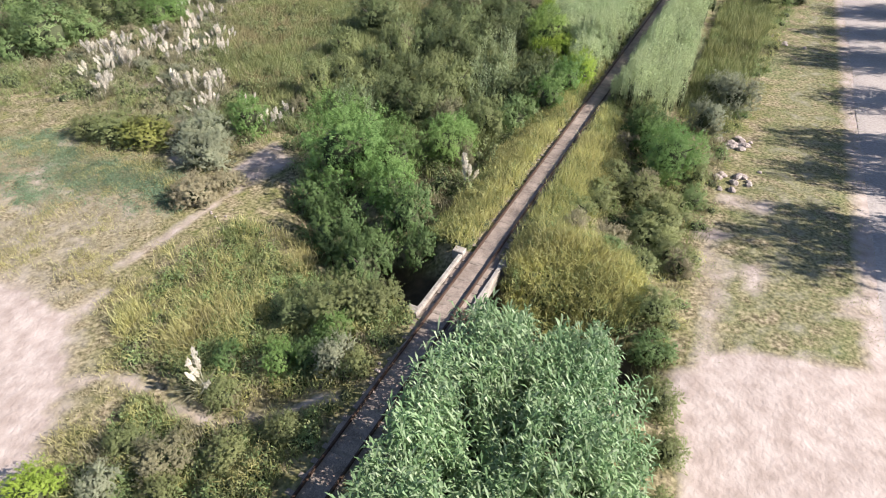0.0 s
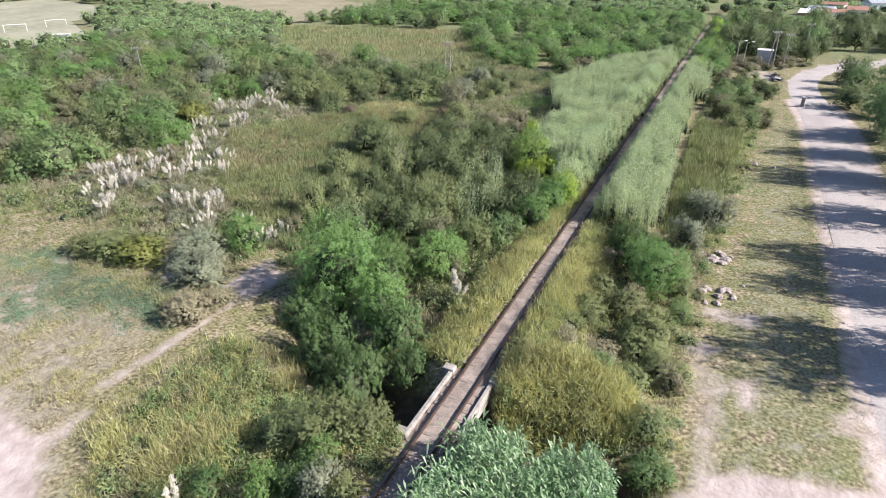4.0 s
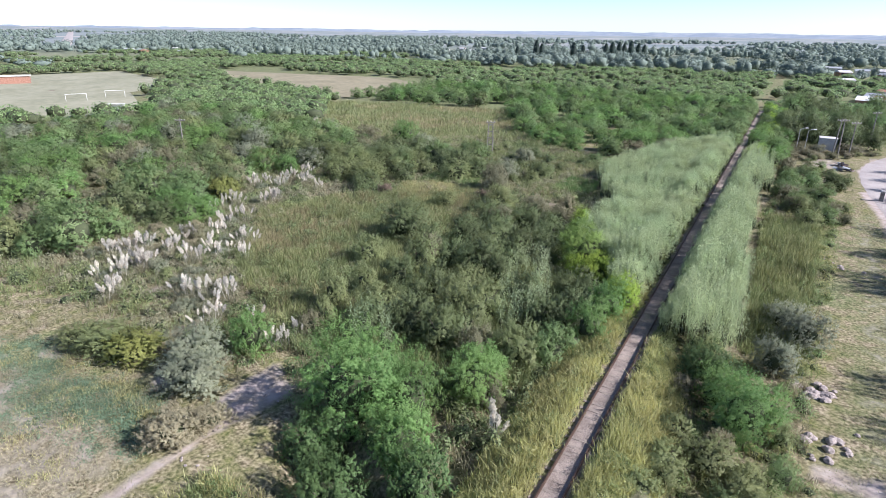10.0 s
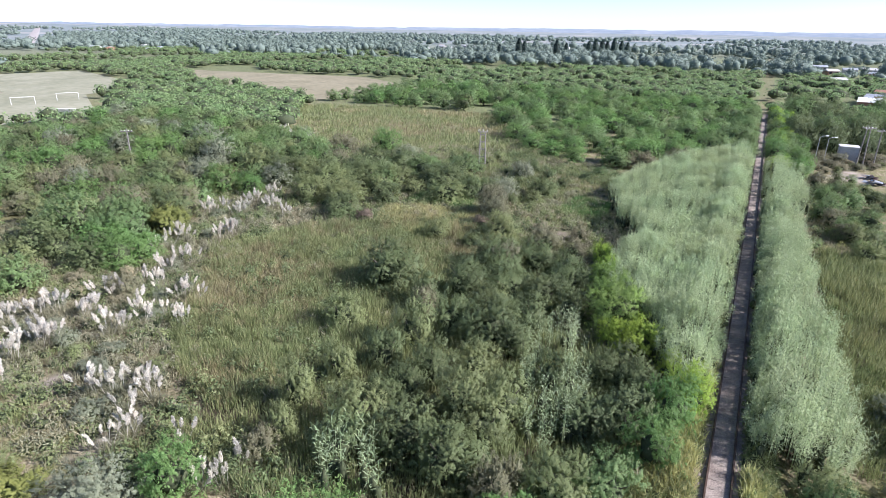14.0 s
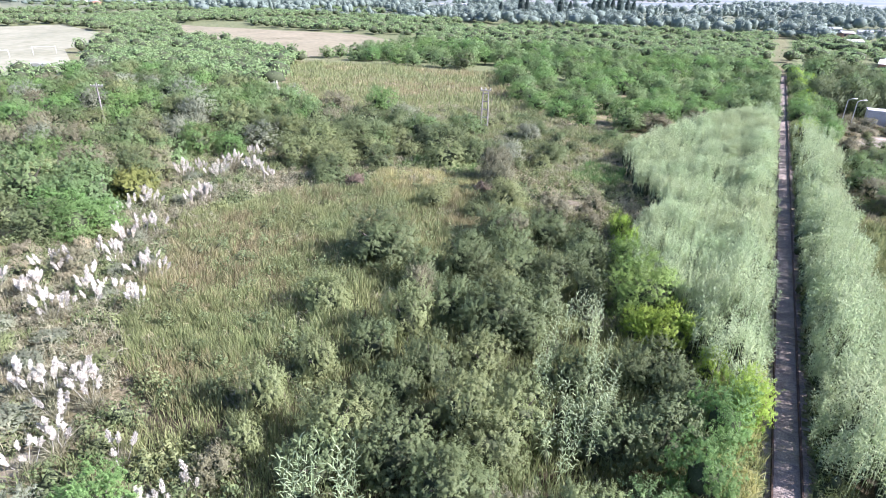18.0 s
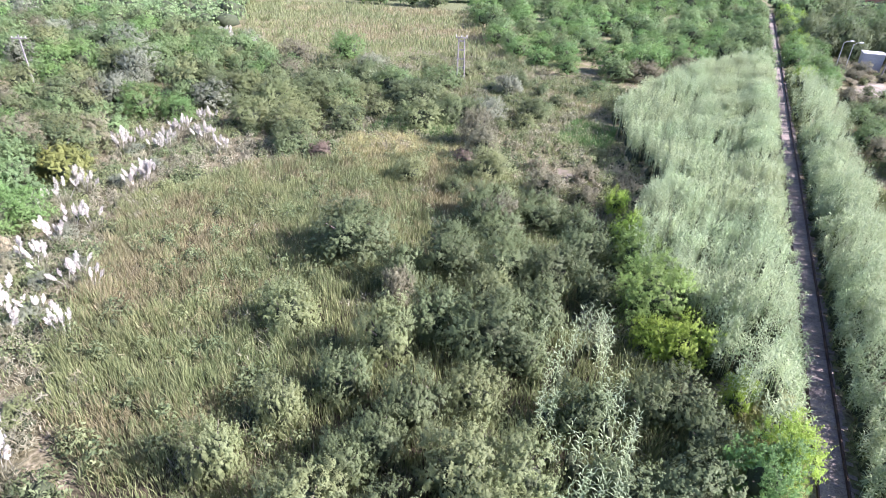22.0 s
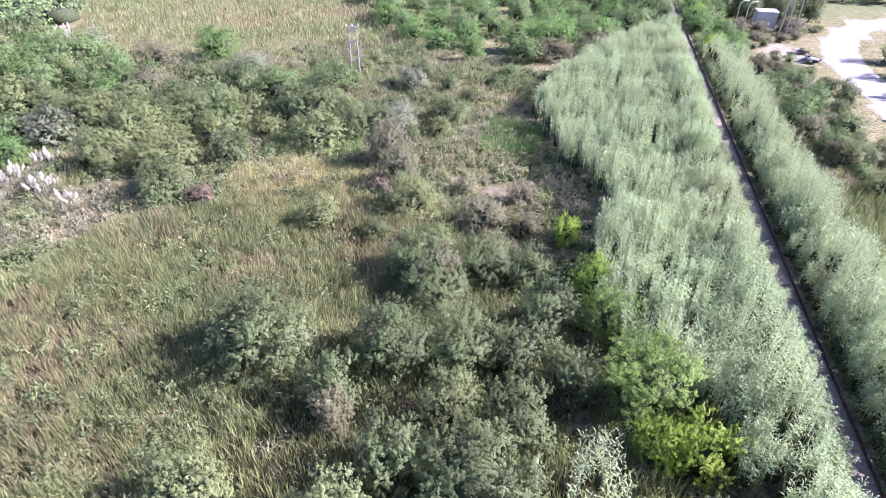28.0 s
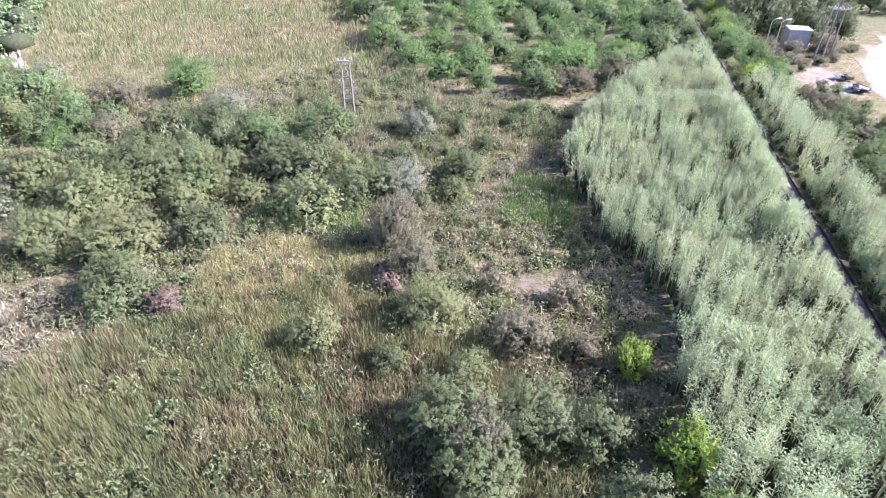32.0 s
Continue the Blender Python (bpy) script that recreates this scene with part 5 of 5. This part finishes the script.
c = np.concatenate([rand_in(near_e, 750, 72), rand_in(near_w, 900, 73)])
c = c[(along(PATHS[1], c[:, 0], c[:, 1]) > 0.9) & (along(CREEK, c[:, 0], c[:, 1]) > 1.4)]
c = c[np.random.default_rng(176).permutation(len(c))]
h2 = len(c) * 7 // 20
bushy("low_bushes", [undergrowth(c[:h2], (0.4, 0.8), (0.4, 1.0), 130, 0.12, 0.05, 74)], LEAF["wood"], "low green bushes in the grass beside the line", "undergrowth")
h3 = (h2 + len(c)) // 2
bushy("low_olive_bushes", [undergrowth(c[h2:h3], (0.4, 0.8), (0.4, 0.9), 130, 0.12, 0.05, 75)], LEAF["olive"], "low olive bushes in the grass beside the line", "undergrowth")
bushy("low_straw_weeds", [undergrowth(c[h3:], (0.4, 0.8), (0.4, 0.9), 130, 0.2, 0.03, 177, -0.6)], GRASS_Y, "dry yellow weeds in the grass beside the line", "weeds")


# ---- pampas grass ----
def pampas_parts(seed):
    r = np.random.default_rng(seed)
    n = 170
    a = r.uniform(0, 2 * np.pi, n)
    b = np.column_stack([np.cos(a) * 0.2 * r.random(n), np.sin(a) * 0.2 * r.random(n), np.zeros(n) - 0.1])
    v, f = blades(b, r.uniform(0.8, 1.5, n), 0.04, 1.3, r)
    tuss = mesh("tussock", v, f, TUSSOCK)
    pl = []
    for k in range(3):
        h = r.uniform(1.0, 1.5)
        st = blades(np.zeros((2, 3)), h, 0.02, 0.02, r)
        m = 110
        t = r.random(m)
        P = np.column_stack([r.normal(0, 0.055, m) * np.sin(np.pi * (0.12 + 0.8 * t)), r.normal(0, 0.055, m) * np.sin(np.pi * (0.12 + 0.8 * t)), h - 0.1 + 0.6 * t])
        lv, lf = leaves(P, r.normal(size=(m, 3)) * [1, 1, 0.2], 0.15, 0.053, -1.2, r)
        pl.append(mesh("plume", *joined([st, (lv, lf)]), PLUME))
    return tuss, pl


PARTS = [pampas_parts(70 + k) for k in range(3)]


def pampas(x, y, size, plumes):
    r = tree_rng
    ob = thing("pampas_grass", pose(x, y, float(gz(x, y))), "clump of pampas grass with creamy white plumes", "pampas grass", "pampas grass clumps")
    tuss, pl = PARTS[int(r.integers(0, 3))]
    t = part("tussock", tuss, ob)
    t.matrix_basis = pose(0, 0, 0, 0, 0, r.uniform(0, 360)) @ Matrix.Scale(size, 4)
    for k in range(plumes):
        a, q = r.uniform(0, 6.28), r.uniform(0.05, 0.45) * size
        p = part("plume", pl[int(r.integers(0, 3))], ob, "creamy white plume" if k == 0 else "")
        p.matrix_basis = pose(q * math.cos(a), q * math.sin(a), 0.1, r.normal(0, 13), r.normal(0, 13), r.uniform(0, 360)) @ Matrix.Scale(size * r.uniform(0.95, 1.35), 4)


pampas(-7.5, -12.6, 0.95, 6)
pampas(-4.1, 6.9, 0.95, 9)
for x, y in ((-42.1, 8.5), (-38.2, 7.2), (-46.6, 12.3), (-42.1, 11.5), (-45.8, 15.3), (-41.1, 12.1), (-42.5, 16.0), (-45.0, 18.6), (-43.4, 21.0), (-40.1, 21.5), (-39.4, 17.8), (-38.8, 14.5),
             (-35.7, 17.5), (-32.8, 9.6), (-31.8, 11.0), (-29.8, 10.9), (-27.3, 8.5), (-26.9, 9.3), (-20.7, 9.0), (-45.6, 24.8), (-44.5, 25.4), (-51.0, 26.3), (-51.9, 31.5), (-47.7, 34.0),
             (-56.5, 41.3), (-58.9, 39.8), (-54.0, 41.2), (-56.8, 46.3), (-55.7, 48.9), (-53.1, 45.1), (-49.6, 44.0), (-86, 84), (-88, 86), (-90, 87), (-84, 83), (-78, 81)):
    for k in range(int(r.integers(2, 5))):
        pampas(x + r.normal(0, 0.7), y + r.normal(0, 0.7), r.uniform(0.7, 1.0), int(r.integers(4, 9)))


# ---- tower, poles, hut ----
def pylon(x, y, h, turn=0):
    ob = thing("power_pylon", pose(x, y, float(gz(x, y)), 0, 0, turn), "twin-legged grey concrete power line support", "pylon")
    for sx in (-1, 1):
        part("leg", mesh("leg", *tube([(sx * 0.52, 0, -0.4), (sx * 0.46, 0, h * 0.5), (sx * 0.38, 0, h)], [0.13, 0.11, 0.085], 4), POLEWOOD), ob)
    for k in range(5):
        z = h * (0.12 + 0.2 * k)
        part("tie_beam", mesh("tie_beam", *box(-0.55 + 0.03 * k, 0.55 - 0.03 * k, -0.07, 0.07, z - 0.08, z + 0.08, 0.02), POLEWOOD), ob)
    part("crossarm", mesh("crossarm", *box(-0.8, 0.8, -0.08, 0.08, h - 0.12, h + 0.06, 0.02), CONCRETE), ob)
    for sx in (-0.7, 0, 0.7):
        part("insulator", mesh("insulator", *tube([(sx, 0, h + 0.05), (sx, 0, h + 0.14), (sx, 0, h + 0.2), (sx, 0, h + 0.32)], [0.03, 0.07, 0.04, 0.06], 8), WHITE), ob)


pylon(-40.2, 80.2, 5.9, 20)


def utility_pole(x, y, h, lean=0, lamp=False):
    ob = thing("street_lamp" if lamp else "utility_pole", pose(x, y, float(gz(x, y)), 0, lean, 30), "slender street lamp on a steel pole" if lamp else "weathered timber utility pole with a crossarm", "street lamp" if lamp else "pole")
    part("post", mesh("post", *tube([(0, 0, -0.3), (0, 0, h * 0.5), (0, 0, h)], [0.13, 0.11, 0.08] if not lamp else [0.07, 0.06, 0.04], 8), STEEL if lamp else POLEWOOD), ob)
    if lamp:
        part("arm", mesh("arm", *tube([(0, 0, h), (0.5, 0, h + 0.25), (1.1, 0, h + 0.3)], [0.035, 0.03, 0.03], 6), STEEL), ob)
        part("lamp_head", mesh("lamp_head", *box(0.95, 1.5, -0.1, 0.1, h + 0.24, h + 0.36, 0.03), WHITE), ob)
    else:
        part("crossarm", mesh("crossarm", *box(-0.9, 0.9, -0.06, 0.06, h - 0.5, h - 0.36, 0.01), POLEWOOD), ob)
        for sx in (-0.8, -0.3, 0.3, 0.8):
            part("insulator", mesh("insulator", *tube([(sx, 0, h - 0.36), (sx, 0, h - 0.28), (sx, 0, h - 0.2)], [0.03, 0.055, 0.03], 8), WHITE), ob)


for x, y, h, l, lamp in ((14.6, 112.6, 7.2, 3, False), (15.5, 112.2, 7.2, -2, False), (17.4, 115.2, 6.6, 0, False), (8.8, 115, 4.4, 0, True), (10.2, 115.5, 4.2, 0, True), (21.5, 128, 7.5, 0, False), (-86.5, 49.8, 6.5, 0, False), (27, 60, 7, 0, False)):
    utility_pole(x, y, h, l, lamp)
hut = thing("transformer_hut", pose(13.9, 119.5, float(gz(13.9, 119.5)), 0, 0, 0), "small pale grey rendered hut with a flat white roof", "hut")
part("wall", mesh("wall", *box(-1.45, 1.45, -1.3, 1.3, -0.2, 2.6), GREYPAINT), hut)
part("roof", mesh("roof", *box(-1.55, 1.55, -1.4, 1.4, 2.604, 2.74, 0.03), GREYPAINT), hut)
part("door", mesh("door", *box(-0.5, 0.5, -1.36, -1.303, 0, 2.05, 0.01), STEEL), hut)
post = thing("marker_post", pose(18.9, 77.5, float(gz(18.9, 77.5))), "short white-topped concrete post beside the road", "post")
part("shaft", mesh("shaft", *box(-0.22, 0.22, -0.22, 0.22, -0.2, 1.3, 0.05), CONCRETE), post)
part("cap", mesh("cap", *box(-0.26, 0.26, -0.26, 0.26, 1.3, 1.45, 0.04), GREYPAINT), post)


# ---- rubble and litter ----
def heap(name, label, cat, spots, size, mat, seed, group):
    r = np.random.default_rng(seed)
    ms = [mesh(name, *lump((0, 0, 0.25), (1, 0.8, 0.55), r, 0.14), mat) for _ in range(3)]
    for x, y, sp, n in spots:
        for k in range(n):
            px, py = x + r.normal(0, sp), y + r.normal(0, sp)
            s = new(name, ms[int(r.integers(0, 3))])
            s.matrix_world = pose(px, py, float(gz(px, py)), 0, 0, r.uniform(0, 360)) @ Matrix.Scale(size * r.uniform(0.4, 1.3), 4)
            tagged(s, label, cat, group)


heap("stone", "pale broken lump of rubble lying on the soil", "stone", ((10.5, 21.4, 0.55, 30), (10.2, 16.4, 0.35, 9), (11.0, 14.5, 0.6, 6), (12.4, 17.0, 0.8, 6), (12.8, 47, 1.2, 8)), 0.26, RUBBLE, 81, "rubble beside the verge")
heap("rubbish_bag", "crumpled pale rubbish bag on the ground", "rubbish", ((-1.15, -8.9, 0.2, 5), (-17, -1.8, 0.4, 5), (-18, 3.4, 0.9, 14), (14, 104, 2.0, 14), (9.5, 103, 1.2, 8)), 0.08, RUBBLE, 82, "scattered rubbish")


def scrap_heap(x, y, size, seed):
    """Bent sheets and boards lying across each other."""
    r = np.random.default_rng(seed)
    ob = thing("scrap_heap", pose(x, y, float(gz(x, y))), "heap of dark scrap sheets and broken boards beside the dirt road", "scrap heap")
    for k in range(14):
        w, l = r.uniform(0.2, 0.7) * size, r.uniform(0.6, 1.5) * size
        q = part("sheet" if k % 2 else "board", mesh("sheet" if k % 2 else "board", *box(-l / 2, l / 2, -w / 2, w / 2, 0, 0.05, 0.01), (TIN, RUST, SLEEPER, DARKGAP)[k % 4]), ob)
        q.matrix_basis = pose(r.normal(0, 0.5) * size, r.normal(0, 0.3) * size, 0.06 + 0.04 * k * size, r.normal(0, 9), r.normal(0, 9), r.uniform(0, 180))


scrap_heap(16.0, 99.8, 1.3, 301)
scrap_heap(15.6, 104.2, 0.9, 302)
scrap_heap(26.0, 101.0, 1.1, 303)


# ---- far country ----
def goal(x, y, turn, w=5.5, h=2.1):
    ob = thing("goal_frame", pose(x, y, float(gz(x, y)), 0, 0, turn), "white football goal frame on the pitch", "goal")
    for sx in (-w / 2, w / 2):
        part("post", mesh("post", *tube([(sx, 0, -0.1), (sx, 0, h)], [0.06, 0.06], 8), WHITE), ob)
    part("crossbar", mesh("crossbar", *tube([(-w / 2 - 0.05, 0, h), (w / 2 + 0.05, 0, h)], [0.06, 0.06], 8), WHITE), ob)


goal(-180.3, 82.7, 63), goal(-181, 95.3, 63)
for x, y in ((-150, 78), (-152, 77)):
    b = thing("dugout_shelter", pose(x, y, float(gz(x, y)), 0, 0, 40), "small white shelter at the edge of the pitch", "shelter")
    part("back", mesh("back", *box(-1, 1, -0.1, 0.1, -0.1, 1.9, 0.03), WHITE), b)
    part("roof", mesh("roof", *box(-1.05, 1.05, -1.0, 0.1, 1.904, 2.0, 0.02), WHITE), b)


def cypress(x, y, h):
    ob = thing("cypress", pose(x, y, float(gz(x, y))), "tall dark columnar cypress", "tree", "row of cypresses")
    c = part("crown", CYP, ob)
    c.matrix_basis = Matrix.Scale(h, 4)
    t = part("trunk", TRUNKS[0], ob)
    t.matrix_basis = Matrix.Diagonal((h * 0.15, h * 0.15, h * 0.3, 1))


rc = np.random.default_rng(90)
t = rc.random(600)
a = rc.uniform(0, 6.28, 600)
rr = 0.16 * np.sin(np.pi * np.clip(0.1 + 0.88 * t, 0, 1)) ** 0.7 * rc.uniform(0.8, 1.1, 600)
cv, cf = leaves(np.column_stack([rr * np.cos(a), rr * np.sin(a), 0.03 + 0.96 * t]), np.column_stack([np.cos(a), np.sin(a), a * 0 + 0.3]), 0.1, 0.05, -0.8, rc)
kv, kf = lump((0, 0, 0.5), (0.12, 0.12, 0.46), rc, 0.1)
CYP = mesh("crown", *joined([(cv, cf), (kv, kf)]), LEAF["cypress"])
for x, y, h in ((-171, 393, 11), (-160, 402, 15), (-157, 405, 13), (-138, 420, 14), (-134, 430, 12), (-128, 470, 13), (-124, 474, 14), (-120, 480, 14), (-117, 484, 13), (-113, 490, 15), (-108, 494, 13), (-104, 498, 12)):
    cypress(x, y, h)


def house(x, y, w, d, h, turn, wall, roof):
    ob = thing("house", pose(x, y, float(gz(x, y)), 0, 0, turn), "low single-storey house with a shallow roof among trees", "house", "houses of the settlement")
    part("wall", mesh("wall", *box(-w / 2, w / 2, -d / 2, d / 2, -0.3, h), wall), ob)
    o = 0.25
    v = np.array([(-w / 2 - o, -d / 2 - o, h + 0.004), (w / 2 + o, -d / 2 - o, h + 0.004), (w / 2 + o, d / 2 + o, h + 0.004), (-w / 2 - o, d / 2 + o, h + 0.004),
                  (-w / 2 - o, 0, h + d * 0.16), (w / 2 + o, 0, h + d * 0.16)])
    f = np.array([(0, 1, 5, 4), (2, 3, 4, 5), (3, 2, 1, 0), (0, 4, 3, 3), (1, 2, 5, 5)])
    part("roof", mesh("roof", v, np.concatenate([f[:3][:, [0, 1, 2]], f[:3][:, [0, 2, 3]], f[3:][:, :3]]), roof), ob)
    part("door", mesh("door", *box(-0.45, 0.45, -d / 2 - 0.05, -d / 2 - 0.003, 0, 2.05), POLEWOOD), ob)
    for sx in (-w * 0.3, w * 0.3):
        part("window", mesh("window", *box(sx - 0.6, sx + 0.6, -d / 2 - 0.05, -d / 2 - 0.003, 1.0, 2.1), DARKGAP), ob)


rh = np.random.default_rng(91)
HOMES = np.array([(27, 207), (33, 213), (41, 222), (28, 368), (37, 378), (47, 388), (58, 396), (66, 380), (76, 392)])
for x, y in np.concatenate([HOMES, scatter([(30, 200), (90, 220), (140, 420), (25, 420), (18, 300)], 24, 12, 92), scatter([(34, 62), (60, 66), (62, 110), (36, 108)], 6, 10, 93),
                            scatter([(-620, 300), (-420, 300), (-420, 420), (-640, 440)], 18, 16, 94), scatter([(-330, 420), (-60, 560), (-120, 700), (-420, 600)], 26, 18, 95), scatter([(60, 440), (420, 460), (500, 900), (60, 900)], 40, 18, 96)]):
    house(x, y, rh.uniform(5, 8.5), rh.uniform(4.5, 7), rh.uniform(2.4, 2.9), rh.uniform(-25, 25), (WHITE, GREYPAINT, BRICKWALL, GREYPAINT)[int(rh.integers(0, 4))], (TIN, TIN, GREYPAINT, BRICKWALL, TIN, WHITE)[int(rh.integers(0, 6))])
low = thing("pavilion", pose(-256, 99, float(gz(-256, 99)), 0, 0, 60), "long low brick clubhouse beside the pitch", "building")
part("wall", mesh("wall", *box(-7, 7, -2.5, 2.5, -0.3, 2.8), BRICKWALL), low)
part("roof", mesh("roof", *box(-7.3, 7.3, -2.9, 2.9, 2.804, 3.0, 0.03), WHITE), low)


def far_woods(name, spots, rad, hgt, nleaf, size, mat, seed, label, hearts=CORE_SHADE):
    r = np.random.default_rng(seed)
    n = len(spots)
    g = on_ground(spots)
    R = r.uniform(*rad, n)
    H = r.uniform(*hgt, n)
    k = np.repeat(np.arange(n), nleaf)
    d = unit(r.normal(size=(len(k), 3)) + [0, 0, 0.3])
    sub = unit(r.normal(size=(n * 6, 3))).reshape(n, 6, 3) * 0.5
    s = sub[k, r.integers(0, 6, len(k))]
    P = g[k] + np.column_stack([(s[:, 0] + d[:, 0] * 0.55) * R[k], (s[:, 1] + d[:, 1] * 0.55) * R[k], (0.55 + 0.42 * (s[:, 2] * 0.5 + d[:, 2] * 0.7)) * H[k]])
    lv, lf = leaves(P, d + r.normal(size=d.shape) * 0.4, size, size * 0.6, 0.1, r)
    # solid filler cores; their material has shade or distance haze in its colour
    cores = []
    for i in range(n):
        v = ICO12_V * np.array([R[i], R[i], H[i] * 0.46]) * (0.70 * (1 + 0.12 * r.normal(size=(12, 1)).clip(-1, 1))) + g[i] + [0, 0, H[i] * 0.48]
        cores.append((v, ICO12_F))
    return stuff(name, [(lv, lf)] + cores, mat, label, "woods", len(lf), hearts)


def spots(box4, n, seed, avoid=(), clump=0.35, scale=0.02):
    r = np.random.default_rng(seed)
    c = np.column_stack([r.uniform(box4[0], box4[1], n), r.uniform(box4[2], box4[3], n)])
    ok = vnoise(c[:, 0] * scale + seed, c[:, 1] * scale) > clump
    for a in avoid:
        ok &= inside(a, c[:, 0], c[:, 1]) < -1
    ok &= (np.abs(c[:, 0] + 2 - np.maximum(c[:, 1] - 215, 0) * 0.055) > np.where(c[:, 1] < 330, 3.2, 1.5)) & (along(ROADLINE, c[:, 0], c[:, 1]) > 5)
    return c[ok]


TOWN = [(22, 196), (52, 200), (52, 234), (22, 222)]
TOWN_N = [(22, 345), (86, 360), (86, 405), (22, 392)]
FIELD_N = [(-204, 160), (-158, 146), (-120, 130), (-112, 190), (-159, 218), (-266, 202)]
c1 = np.concatenate([spots((-520, -262, 120, 420), 1100, 118, (PITCH, FIELD_N), 0.3), spots((-330, -125, -20, 130), 1000, 101, (PITCH, W_SCRUB), 0.2), spots((-150, -125, 84, 130), 200, 107, (PITCH, W_SCRUB, MARSH), 0.1), spots((-330, -4, 185, 330), 1500, 102, (N_WOOD, FIELD_N, PITCH), 0.24),
                     spots((-300, -110, 120, 200), 520, 109, (N_WOOD, FIELD_N, PITCH, MARSH), 0.36), spots((1, 130, 172, 330), 520, 114, (TOWN,), 0.3), spots((-30, 2, 172, 230), 90, 116, (), 0.3), spots((-125, -78, 76, 128), 260, 115, (MARSH, W_SCRUB, PITCH), 0.15)])
far_woods("scrub_woodland", c1, (2.2, 3.9), (2.8, 4.8), 130, 0.52, LEAF["wood"], 103, "green scrub woodland stretching into the distance")
LANES = [[(-642, 300), (-660, 352), (-1640, 905), (-1670, 860)], [(-232, 440), (-256, 445), (-418, 735), (-382, 735)]]
c2 = np.concatenate([spots((-700, 20, 330, 620), 3600, 104, LANES, 0.42, 0.016), spots((8, 260, 330, 430), 420, 105, (TOWN_N,), 0.38), spots((20, 600, 430, 900), 2000, 106, (), 0.45, 0.012)])
far_woods("distant_trees", c2, (2.0, 6.0), (3.0, 10.5), 72, 1.05, LEAF["far"], 108, "distant belts of dark trees round the town", HAZY_CORE)
c3 = np.concatenate([spots((-1300, 800, 660, 1350), 3000, 117, LANES, 0.45, 0.006), spots((-2200, 1200, 640, 1500), 4600, 110, LANES, 0.5, 0.005), spots((-1500, -330, 60, 640), 2800, 112, LANES, 0.45, 0.009)])
far_woods("horizon_trees", c3, (3, 8), (4, 12), 30, 1.8, LEAF["far"], 111, "far rows of trees on the plain", HAZY_CORE)


for line, width, label in (([(-650, 327), (-989, 515), (-1655, 882), (-2400, 1292)], 15, "pale straight road running to the horizon"), ([(-246, 452), (-306, 568), (-400, 730)], 9, "pale dirt track among distant trees")):
    tagged(new("far_road", mesh("far_road", *ribbon(line, width, 0.5, 80), ROAD, True)), label, "road", kind="structure")


def build_hills():
    """A ring of low hazy hills far out on the plain."""
    n = 240
    a = np.linspace(math.radians(-75), math.radians(75), n)
    R = 4300
    x, y = R * np.sin(a) - 300, R * np.cos(a)
    top = 15 + 0.6 * swell(a) + 8 * vnoise(a * 7 + 4, a * 0) + 7 * vnoise(a * 60, a * 0 + 3) + 4 * vnoise(a * 190, a * 0 + 8)
    rows = [np.column_stack([x * k, y * k, z]) for k, z in ((0.93, np.full(n, -6.0)), (0.97, top * 0.6), (1.0, top), (1.03, top * 0.3))]
    V = np.stack(rows, 1).reshape(-1, 3)
    i = (np.arange(n - 1)[:, None] * 4 + np.arange(3)).ravel()
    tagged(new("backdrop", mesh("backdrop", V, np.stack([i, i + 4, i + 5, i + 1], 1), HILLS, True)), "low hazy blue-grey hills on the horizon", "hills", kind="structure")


# blue-grey of the hills is atmospheric haze put into the base colour
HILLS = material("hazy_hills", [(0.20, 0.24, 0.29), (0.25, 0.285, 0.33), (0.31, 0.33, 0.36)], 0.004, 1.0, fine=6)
build_hills()
